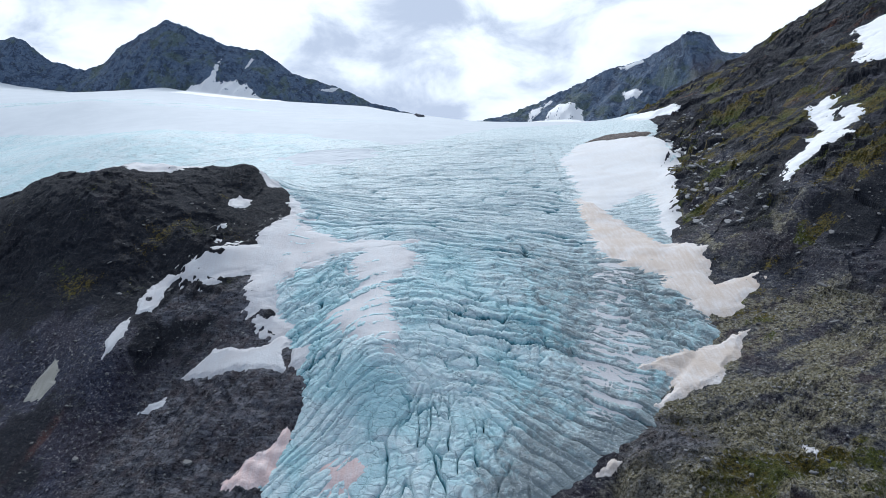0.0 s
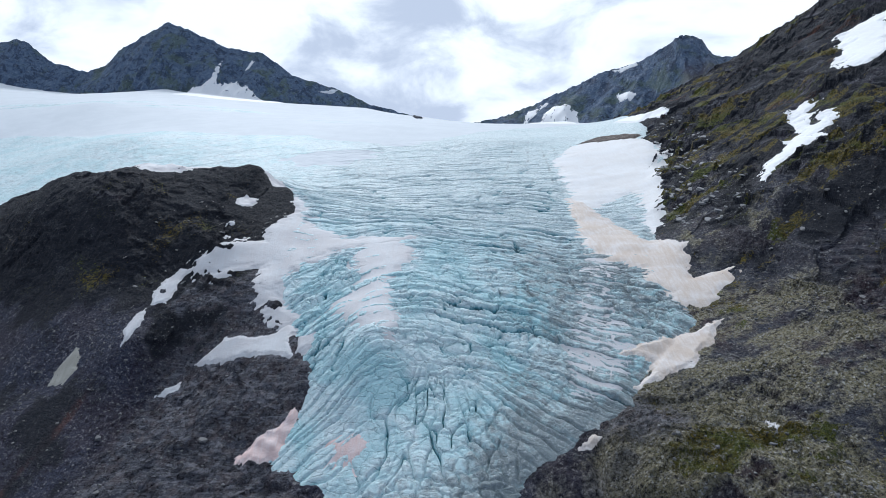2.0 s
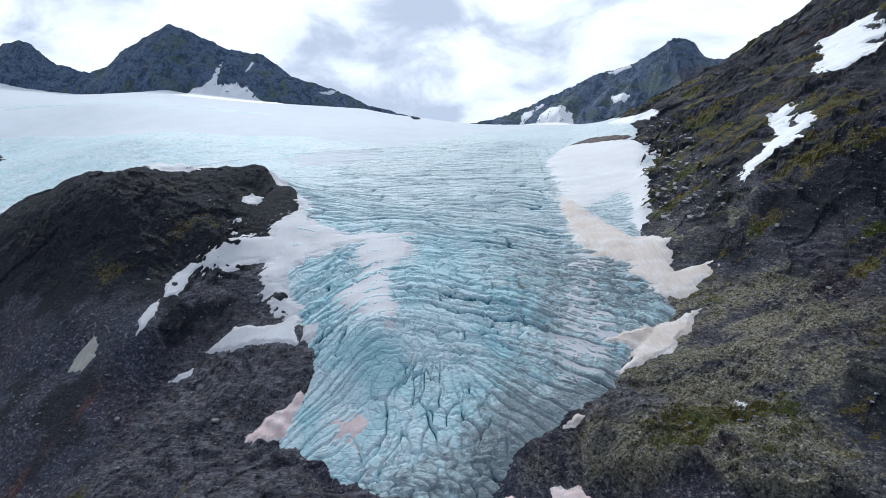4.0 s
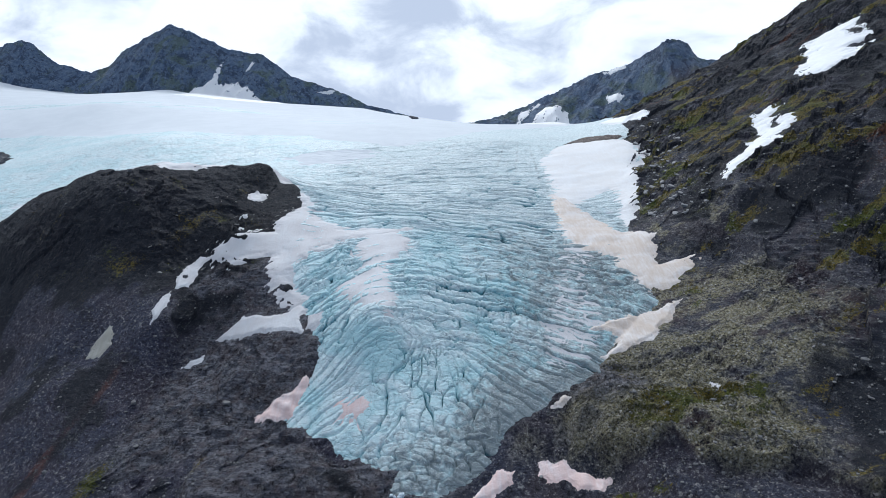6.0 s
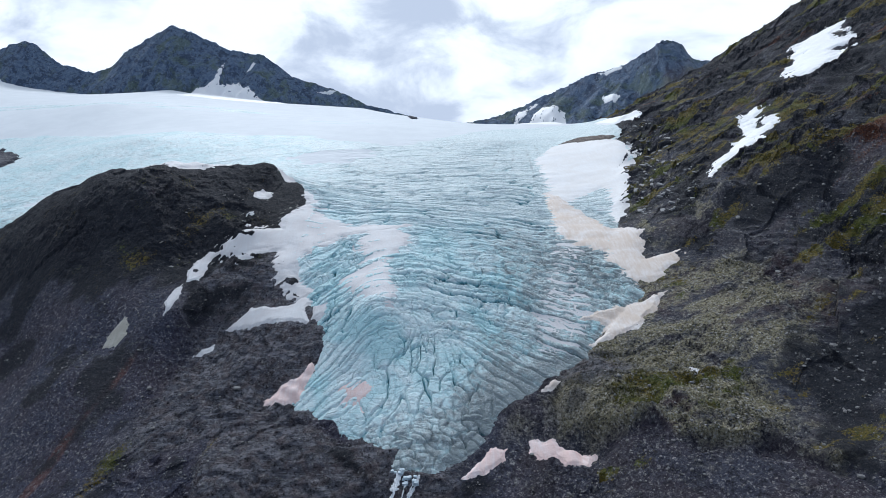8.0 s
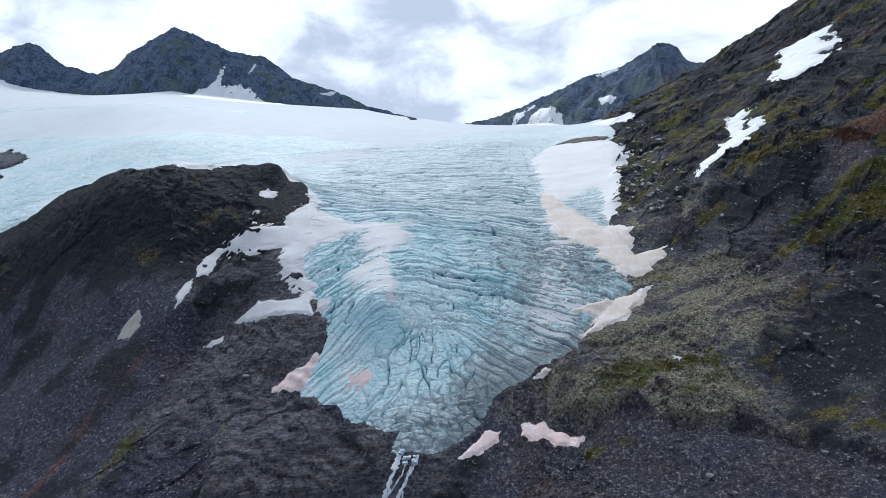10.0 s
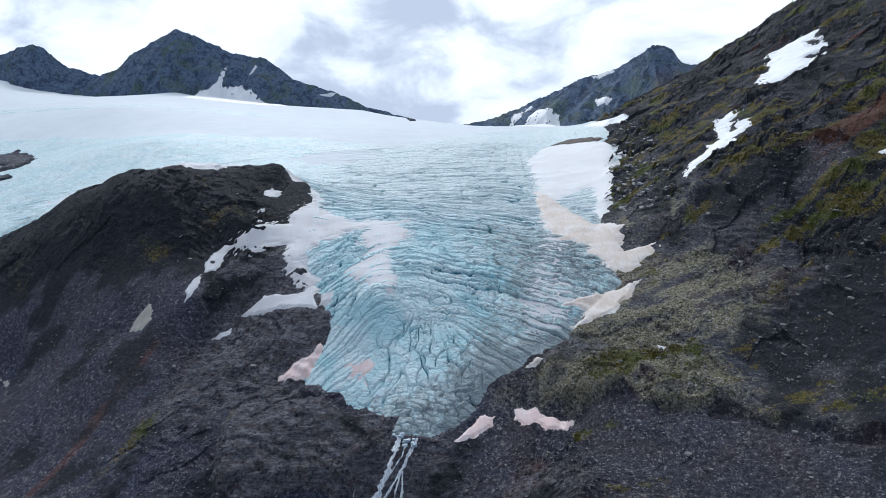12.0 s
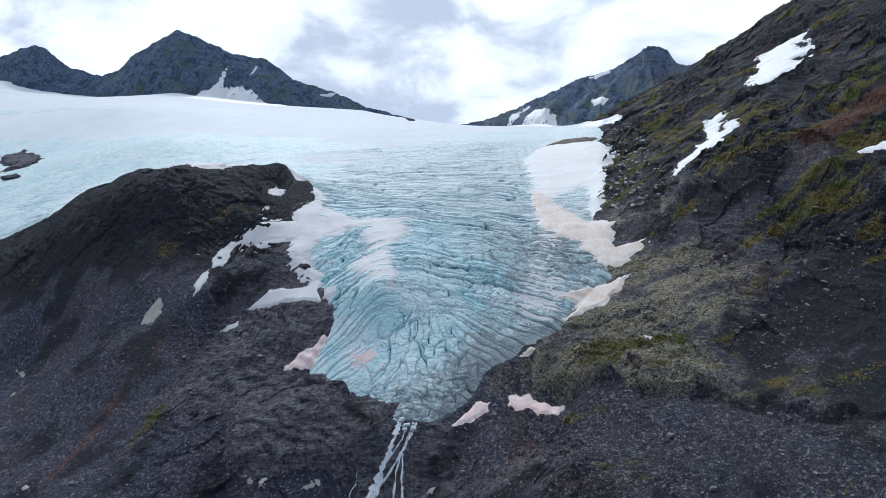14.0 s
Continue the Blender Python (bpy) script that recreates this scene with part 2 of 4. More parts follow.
def snow_material(name, clean, dusty, amount):
    m, n = material(name)
    at = n.add("ShaderNodeNewGeometry").outputs["Position"]
    big = n.noise(at, 0.035, 5, 0.6, 0.8)
    streak = n.noise(n.scaled(at, 0.5, 0.08, 0.08), 1.0, 5, 0.6, 0.4)
    fine = n.noise(at, 1.1, 5, 0.65)
    dust = n.math("MULTIPLY", n.ramp(n.math("ADD", n.math("MULTIPLY", big, 0.6), n.math("MULTIPLY", streak, 0.4)), 0.35, 0.62), amount)
    color = n.mix(dust, clean, dusty)
    grit = n.noise(at, 2.4, 7, 0.8)
    color = n.mix(n.math("MULTIPLY", n.ramp(grit, 0.64, 0.72), 0.30 * amount + 0.1), color, rgb(0.22, 0.18, 0.16))
    cups = n.add("ShaderNodeTexVoronoi", inputs={"Vector": at, "Scale": 0.9}).outputs["Distance"]
    bump = n.math("ADD", n.math("MULTIPLY", cups, 0.35), n.math("MULTIPLY", fine, 0.4))
    finish(n, color, 0.62, bump, 0.4, 1.0)
    return m


ROCK = rock_material()
ICE = ice_material()
SNOW = snow_material("snow", rgb(0.54, 0.545, 0.56), rgb(0.50, 0.465, 0.465), 0.6)
PINK = snow_material("pink_snow", rgb(0.70, 0.61, 0.60), rgb(0.66, 0.47, 0.43), 0.9)
TAN = snow_material("silty_snow", rgb(0.64, 0.60, 0.58), rgb(0.52, 0.42, 0.34), 0.9)
GREY = snow_material("dusty_snow", rgb(0.36, 0.35, 0.32), rgb(0.26, 0.25, 0.21), 0.9)
FAR_SNOW = snow_material("old_snow", rgb(0.80, 0.805, 0.815), rgb(0.72, 0.71, 0.71), 0.5)
SLOPE_SNOW = snow_material("slope_snow", rgb(0.67, 0.67, 0.675), rgb(0.61, 0.585, 0.565), 0.7)


def foam_material():
    m, n = material("white_water")
    at = n.add("ShaderNodeNewGeometry").outputs["Position"]
    streak = n.noise(n.scaled(at, 2.2, 0.35, 0.25), 1.0, 6, 0.65, 0.3)
    finish(n, n.mix(n.ramp(streak, 0.34, 0.52), rgb(0.30, 0.34, 0.38), rgb(0.74, 0.76, 0.78)), 0.35, streak, 0.8, 0.5)
    return m


def stone_material(name, dull, bright):
    m, n = material(name)
    at = n.add("ShaderNodeNewGeometry").outputs["Position"]
    own = n.add("ShaderNodeNewGeometry").outputs["Random Per Island"]
    speck = n.noise(at, 3.0, 6, 0.75)
    base = n.mix(own, dull, bright)
    base = n.mix(n.ramp(speck, 0.45, 0.62), base, n.mix(0.5, base, rgb(0.22, 0.21, 0.20)))
    finish(n, base, 0.8, speck, 0.7, 0.3, Specular_IOR_Level=0.2)
    return m


def gravel_material():
    m, n = material("brown_gravel")
    at = n.add("ShaderNodeNewGeometry").outputs["Position"]
    lumps = n.noise(at, 0.3, 8, 0.75)
    base = n.mix(n.ramp(lumps, 0.40, 0.60), rgb(0.060, 0.050, 0.046), rgb(0.190, 0.160, 0.140))
    finish(n, base, 0.85, lumps, 1.0, 2.0, Specular_IOR_Level=0.2)
    return m


GRAVEL = gravel_material()
FOAM = foam_material()
STONE = stone_material("boulder_stone", rgb(0.040, 0.041, 0.050), rgb(0.260, 0.255, 0.250))
PALE_STONE = stone_material("broken_pale_stone", rgb(0.090, 0.092, 0.105), rgb(0.420, 0.415, 0.410))


def pale_ice_material():
    m, n = material("pale_ice")
    at = n.add("ShaderNodeNewGeometry").outputs["Position"]
    veins = n.noise(at, 1.2, 6, 0.65)
    finish(n, n.mix(n.ramp(veins, 0.4, 0.6), rgb(0.40, 0.50, 0.56), rgb(0.62, 0.68, 0.72)), 0.4, veins, 0.6, 0.4)
    return m


PALE_ICE = pale_ice_material()


# ---- landforms: lines of the plan, each point (x, y, height) ----
ICE_LEFT = [(-24, 252, -44), (-55, 280, -37), (-92, 302, -31), (-122, 323, -26), (-91, 351, -3), (-89, 367, 14), (-116, 413, 33), (-138, 470, 68), (-153, 509, 88), (-136, 567, 113), (-160, 625, 122)]
ICE_MIDDLE = [(0, 262, -38), (-15, 300, -16), (-18, 346, 14), (-45, 366, 38), (-30, 430, 62), (-20, 520, 93), (-60, 634, 110), (-30, 740, 127), (-110, 870, 155), (96, 954, 185), (-100, 1180, 221), (-62, 1500, 251), (-62, 1908, 291)]
ICE_RIGHT = [(30, 264, -36), (58, 290, -17), (97, 321, 2), (128, 349, 13), (172, 369, 31), (178, 419, 54), (205, 484, 84), (208, 562, 95), (198, 641, 116), (255, 724, 149), (251, 900, 187), (215, 967, 184), (270, 1200, 213), (291, 1492, 248)]
ICE_WEST = [(-155, 740, 124), (-260, 760, 128), (-380, 740, 110), (-480, 690, 88), (-600, 640, 60), (-500, 1000, 190), (-785, 1422, 284), (-808, 1093, 158), (-300, 1600, 270), (-1000, 900, 90)]
KNOLL_TOP = [(-500, 610, 70), (-438, 600, 108), (-375, 575, 128), (-309, 560, 140), (-250, 590, 141), (-184, 622, 147), (-150, 590, 126), (-186, 582, 118)]
KNOLL_FOOT = [(-183, 492, 82), (-215, 473, 60), (-221, 409, 26), (-270, 470, 60), (-300, 500, 85), (-300, 430, 22), (-370, 480, 38), (-440, 500, 18), (-520, 510, -10), (-186, 540, 104), (-250, 535, 112)]
LEFT_ROCKS = [(-177, 405, 8), (-130, 389, 19), (-150, 440, 54), (-196, 388, -9), (-140, 355, -4), (-276, 398, -5), (-287, 370, -17), (-404, 417, -59), (-160, 320, -31)]
LEFT_FLOOR = [(-90, 268, -36), (-73, 226, -60), (-130, 280, -40), (-156, 237, -60), (-213, 246, -70), (-301, 305, -76), (-400, 330, -90), (-22, 232, -62), (-28, 215, -88), (-200, 150, -110)]
RIGHT_FLOOR = [(21, 250, -44), (65, 271, -32), (106, 252, -28), (60, 222, -50), (125, 247, -6), (112, 290, 0), (154, 241, -6), (187, 222, -6), (123, 215, -27), (166, 150, -34), (86, 160, -40), (240, 130, -10), (40, 195, -66)]
RIGHT_SLOPE = [(181, 300, 12), (206, 312, 28), (239, 239, 2), (263, 269, 27), (248, 310, 45), (221, 443, 68), (317, 330, 72), (332, 399, 100), (350, 315, 97), (270, 510, 128), (350, 463, 169), (346, 592, 180), (383, 593, 199), (440, 682, 253), (546, 721, 305), (300, 720, 172), (322, 908, 224), (420, 240, 110), (560, 420, 250), (760, 700, 430)]
SPUR_CREST = [(430, 1040, 290), (540, 1130, 345), (600, 1130, 390), (659, 1130, 428), (744, 1130, 479), (880, 1120, 560), (560, 900, 340), (520, 1300, 290), (1100, 1000, 640)]
FAR_EDGE = [(-1500, 2090, 430), (-1400, 2060, 394), (-1230, 2070, 372), (-1060, 2050, 372), (-950, 2040, 378), (-885, 2040, 386), (-819, 2045, 376), (-608, 2080, 352), (-416, 2110, 343), (-250, 2150, 336), (0, 2400, 270), (500, 1900, 250), (800, 1800, 270), (420, 1500, 240), (-1800, 1200, 200), (1400, 1900, 420), (-2600, 2400, 380), (2600, 2400, 500)]
OUTER = [(0, -100, -170), (-300, 0, -150), (300, 0, -60), (700, 100, 180), (-700, 300, -90), (-1200, 500, 0), (0, -700, -230), (1000, -600, 200), (-1000, -600, 60), (2600, 0, 600), (-2600, 200, 300), (0, -2500, -260), (2000, -2500, 300), (-2000, -2500, 300)]
LINES = (ICE_LEFT, ICE_MIDDLE, ICE_RIGHT, ICE_WEST, KNOLL_TOP, KNOLL_FOOT, LEFT_ROCKS, LEFT_FLOOR, RIGHT_FLOOR, RIGHT_SLOPE, SPUR_CREST, FAR_EDGE, OUTER)


def spread(px, py):
    """Distances for the surface spanned between the lines, in units of 100 m."""
    return 0.01 * np.sqrt(px * px + py * py + 64.0)


class Land:
    """A smooth surface drawn tight over the lines of the plan."""

    def __init__(self, lines, ease):
        p = np.array([q for line in lines for q in line], float)
        self.p = p
        n = len(p)
        a = np.zeros((n + 3, n + 3))
        a[:n, :n] = spread(p[:, None, 0] - p[None, :, 0], p[:, None, 1] - p[None, :, 1]) - np.eye(n) * ease
        a[:n, n], a[:n, n + 1], a[:n, n + 2] = 1, p[:, 0] * 0.01, p[:, 1] * 0.01
        a[n:, :n] = a[:n, n:].T
        self.w = np.linalg.solve(a, np.concatenate([p[:, 2], [0, 0, 0]]))

    def __call__(self, x, y):
        z = self.w[-3] + self.w[-2] * x * 0.01 + self.w[-1] * y * 0.01
        for k in range(len(self.p)):
            z = z + self.w[k] * spread(x - self.p[k, 0], y - self.p[k, 1])
        return z


class Chart:
    """A slow function of the plan, worked out once on a grid of the near land and read off it."""

    def __init__(self, function, cell):
        self.function, self.cell = function, cell
        gx, gy = np.meshgrid(np.arange(self.WEST, self.EAST + cell, cell), np.arange(self.SOUTH, self.NORTH + cell, cell))
        self.grid = function(gx, gy)

    WEST, EAST, SOUTH, NORTH = -1220.0, 1220.0, 55.0, 1260.0

    def __call__(self, x, y):
        u, v = (x - self.WEST) / self.cell, (y - self.SOUTH) / self.cell
        off = (x < self.WEST) | (x > self.EAST) | (y < self.SOUTH) | (y > self.NORTH)
        n, m = self.grid.shape
        i, j = np.clip(v.astype(int), 0, n - 2), np.clip(u.astype(int), 0, m - 2)
        fu, fv = u - j, v - i
        g = self.grid
        z = (g[i, j] * (1 - fu) + g[i, j + 1] * fu) * (1 - fv) + (g[i + 1, j] * (1 - fu) + g[i + 1, j + 1] * fu) * fv
        if off.any():
            z[off] = self.function(x[off], y[off])
        return z


land = Chart(Land(LINES, 0.01), 4.0)


# crests of the two far ranges: x, y, height
WEST_CREST = [(-2400, 2250, 420), (-1900, 2220, 560), (-1700, 2200, 480), (-1481, 2190, 557), (-1439, 2190, 569), (-1402, 2190, 556), (-1317, 2190, 491), (-1205, 2190, 458), (-1143, 2190, 479), (-1092, 2190, 536), (-1028, 2190, 563), (-969, 2190, 601), (-920, 2190, 624), (-855, 2190, 605), (-726, 2190, 541), (-604, 2190, 521), (-502, 2190, 452), (-351, 2190, 402), (-237, 2190, 354), (-84, 2190, 311), (20, 2200, 250)]
EAST_CREST = [(-40, 1900, 240), (60, 1900, 273), (145, 1890, 279), (255, 1870, 315), (348, 1850, 357), (449, 1810, 406), (540, 1750, 428), (589, 1680, 458), (606, 1650, 470), (640, 1650, 476), (670, 1650, 467), (705, 1660, 432), (764, 1680, 430), (850, 1720, 450), (1100, 1750, 520), (1500, 1700, 600), (2200, 1700, 700)]


def ridge(crest, x, y, front, back):
    """Height of a range that falls off on both sides of its crest."""
    c = np.array(crest, float)
    top = np.interp(x, c[:, 0], c[:, 2], left=-500, right=-500)
    off = np.interp(x, c[:, 0], c[:, 1]) - y
    spurs = 1 + 0.6 * rough(x + 0.4 * off, off * 0.5, 130, 4, 0.55, 151) * np.clip(off / 50, 0, 1)
    return top - np.where(off > 0, off * front * spurs, -off * back)


def ranges(x, y):
    return np.maximum(ridge(WEST_CREST, x, y, 1.25, 0.9), ridge(EAST_CREST, x, y, 0.85, 0.9))

# ---- noise on plan coordinates ----
rng = np.random.RandomState(7)
TABLE = rng.permutation(4096).astype(np.int32)
TURNS = np.arange(4096) * (2 * math.pi / 4096)
EAST_PART, NORTH_PART = np.cos(TURNS).astype(np.float32), np.sin(TURNS).astype(np.float32)


def cell(i, j, salt=0):
    return TABLE[(TABLE[(i + salt * 131) & 4095] + j * 7 + salt) & 4095]


def chance(i, j, salt=0):
    """A fixed random number from 0 to 1 for a cell of the plan."""
    return cell(i, j, salt) * np.float32(1 / 4096)


def ripple(x, y, salt=0):
    """Smooth noise, about -0.7 to 0.7, one bump a unit."""
    fi, fj = np.floor(x), np.floor(y)
    fx, fy = (x - fi).astype(np.float32), (y - fj).astype(np.float32)
    i, j = fi.astype(np.int32), fj.astype(np.int32)
    u, v = fx * fx * (3 - 2 * fx), fy * fy * (3 - 2 * fy)

    def corner(a, b):
        k = cell(i + a, j + b, salt)
        return EAST_PART[k] * (fx - a) + NORTH_PART[k] * (fy - b)

    low = corner(0, 0)
    low = low + (corner(1, 0) - low) * u
    high = corner(0, 1)
    high = high + (corner(1, 1) - high) * u
    return low + (high - low) * v


def rough(x, y, size, octaves=5, gain=0.5, salt=0):
    z, a, s = 0.0, 1.0, 1.0 / size
    for k in range(octaves):
        z = z + a * ripple(x * s, y * s, salt + k)
        a, s = a * gain, s * 2.03
    return z


def crags(x, y, size, octaves=5, gain=0.5, salt=0):
    """Sharp-edged noise, 0 to about 1.5, with crests."""
    z, a, s = 0.0, 1.0, 1.0 / size
    for k in range(octaves):
        n = 1 - np.abs(ripple(x * s, y * s, salt + k)) * 2
        z = z + a * n * n
        a, s = a * gain, s * 2.1
    return z


def step(a, b, v):
    q = np.clip((v - a) / (b - a), 0, 1)
    return q * q * (3 - 2 * q)


def blocks(p, q, salt=0):
    """Cells of a broken surface: distance to the crack between cells, and a random number of the cell."""
    i, j = np.floor(p).astype(np.int32), np.floor(q).astype(np.int32)
    near = np.full(np.shape(p), 9.0)
    second = near.copy()
    mark = np.zeros(np.shape(p))
    for a in (-1, 0, 1):
        for b in (-1, 0, 1):
            cx = i + a + 0.1 + 0.8 * chance(i + a, j + b, salt)
            cy = j + b + 0.1 + 0.8 * chance(i + a, j + b, salt + 3)
            d = np.hypot(p - cx, q - cy)
            closer = d < near
            second = np.where(closer, near, np.minimum(second, d))
            mark = np.where(closer, chance(i + a, j + b, salt + 5), mark)
            near = np.where(closer, d, near)
    return second - near, mark


def facets(x, y, size, stretch, turn, salt=0):
    """Angular broken rock, about -1 to 1: every cell of the plan is a tilted plane with sharp steps to the next."""
    c, k = math.cos(radians(turn)), math.sin(radians(turn))
    p, q = (x * c + y * k) / (size * stretch), (y * c - x * k) / size
    i, j = np.floor(p).astype(np.int32), np.floor(q).astype(np.int32)
    near = np.full(np.shape(p), 9.0, np.float32)
    z = np.zeros(np.shape(p), np.float32)
    for a in (-1, 0, 1):
        for b in (-1, 0, 1):
            r = chance(i + a, j + b, salt)
            s = chance(i + a, j + b, salt + 3)
            dx, dy = p - (i + a + 0.1 + 0.8 * r), q - (j + b + 0.1 + 0.8 * s)
            d = dx * dx + dy * dy
            t = (r * 7.31) % 1.0
            v = (t - 0.5) + ((s * 5.17) % 1.0 - 0.5) * 1.6 * dx + ((r * 3.77 + s) % 1.0 - 0.35) * 1.6 * dy
            closer = d < near
            z = np.where(closer, v, z)
            near = np.where(closer, d, near)
    return z


def inside(outline, x, y):
    """Metres inside an outline of the plan (negative outside)."""
    p = np.array(outline, float)
    best = np.full(np.shape(x), 1e9)
    odd = np.zeros(np.shape(x), bool)
    for (ax, ay), (bx, by) in zip(p, np.roll(p, -1, 0)):
        ex, ey = bx - ax, by - ay
        s = np.clip(((x - ax) * ex + (y - ay) * ey) / (ex * ex + ey * ey + 1e-9), 0, 1)
        best = np.minimum(best, np.hypot(x - ax - s * ex, y - ay - s * ey))
        if ey != 0:
            odd ^= ((ay > y) != (by > y)) & (x < ax + (y - ay) / ey * ex)
    return np.where(odd, best, -best)


# ---- the shape of rock and ice ----
# beds of snow in the rock: plan outlines
GULLY = [(274, 520), (272, 506), (288, 521), (312, 538), (346, 545), (370, 572), (382, 590), (384, 606), (366, 597), (366, 612), (391, 630), (395, 640), (384, 660), (365, 640), (351, 613), (346, 591), (320, 572), (299, 551)]
HIGH = [(441, 684), (450, 674), (456, 658), (487, 668), (525, 698), (532, 735), (559, 752), (575, 795), (611, 838), (597, 841), (583, 848), (565, 856), (547, 850), (521, 819), (505, 800), (478, 749)]
STRIP = [(-189, 475), (-210, 478), (-220, 468), (-223, 454), (-219.4, 441.3), (-208.9, 443.1), (-205, 455), (-206, 468), (-200, 475)]
STRIP_LOW = [(-221.5, 438.6), (-228.5, 430.7), (-229.5, 417.4), (-225.3, 407.1), (-221.0, 410.8), (-218.6, 423.9)]
DUSTY = [(-262.2, 417.1), (-269.2, 413.4), (-274.7, 405.8), (-274.4, 396.9), (-261.6, 393.4), (-256.4, 401.0), (-257.3, 409.5)]
FLECK = [(-180.3, 396.3), (-188.2, 392.8), (-194.7, 387.4), (-187.6, 387.1), (-180.0, 389.1)]
LEDGE = [(-175.8, 404.2), (-165.3, 407.1), (-153.6, 412.8), (-132.5, 406.3), (-117.8, 407.8), (-108.2, 415.1), (-98.6, 406.3), (-104.5, 399.3), (-98.3, 380.4), (-116.0, 387.1), (-135.3, 391.1), (-149.0, 393.1), (-159.8, 397.2)]
FRONT = [(65.5, 272.7), (80.4, 269.5), (92.2, 261.5), (107.0, 254.3), (98.5, 248.6), (86.3, 251.0), (79.1, 259.4), (70.4, 258.9), (64.7, 265.4)]
EDGE = [(409.1, 401.1), (430.8, 395.0), (442.4, 388.2), (432.5, 373.2), (421.0, 386.0), (409.5, 395.8)]
SNOW_BEDS = (GULLY, HIGH, STRIP, STRIP_LOW, DUSTY, FLECK, LEDGE, FRONT, EDGE)


ICE_EDGE = [(-23.7, 252), (-26.7, 267), (-40.8, 279), (-70, 296), (-91, 310), (-103, 321), (-94, 343), (-90, 356), (-90, 371), (-100, 395), (-108, 411), (-120, 433), (-136, 458), (-133, 497), (-136, 564), (-156, 606), (-200, 668), (-270, 690), (-350, 672), (-440, 640), (-560, 600), (-900, 620), (-2600, 900), (-2600, 2500), (2600, 2500), (1500, 1900), (900, 1560), (420, 1400), (350, 1250), (322, 1080), (311, 960), (296, 880), (275, 826), (274, 757), (246, 695), (220, 607), (197, 538), (184, 499), (174, 447), (180, 406), (179, 393), (156, 375), (130, 351), (113, 330), (92, 318), (71, 303), (52, 291), (39, 272), (21, 258), (4, 252), (-15, 250)]


under_ice = Chart(lambda x, y: inside(ICE_EDGE, x, y), 2.5)


def lines(p, s, width, salt):
    """Long cracks, about one a unit of p, that open and close along s: depth of the crack, and a height for each strip between."""
    i = np.floor(p).astype(np.int32)
    crack = np.zeros(np.shape(p), np.float32)
    strip = np.zeros(np.shape(p), np.float32)
    for k in (-1, 0, 1):
        j = i + k
        at = j + 0.5 + 0.8 * (chance(j, j * 0, salt) - 0.5) + 0.30 * ripple(s * 1.7, j * 3.7, salt + 1)
        opened = step(-0.38, 0.08, ripple(s * 0.9, j * 5.3, salt + 2))
        crack = np.maximum(crack, (0.35 + 0.65 * chance(j, j * 0, salt + 4)) * opened * np.exp(-((p - at) / width) ** 2))
        strip = strip + (p > at) * (chance(j, j * 0, salt + 6) - 0.5) * np.clip(1.2 - np.abs(p - at), 0, 1)
    return crack, strip


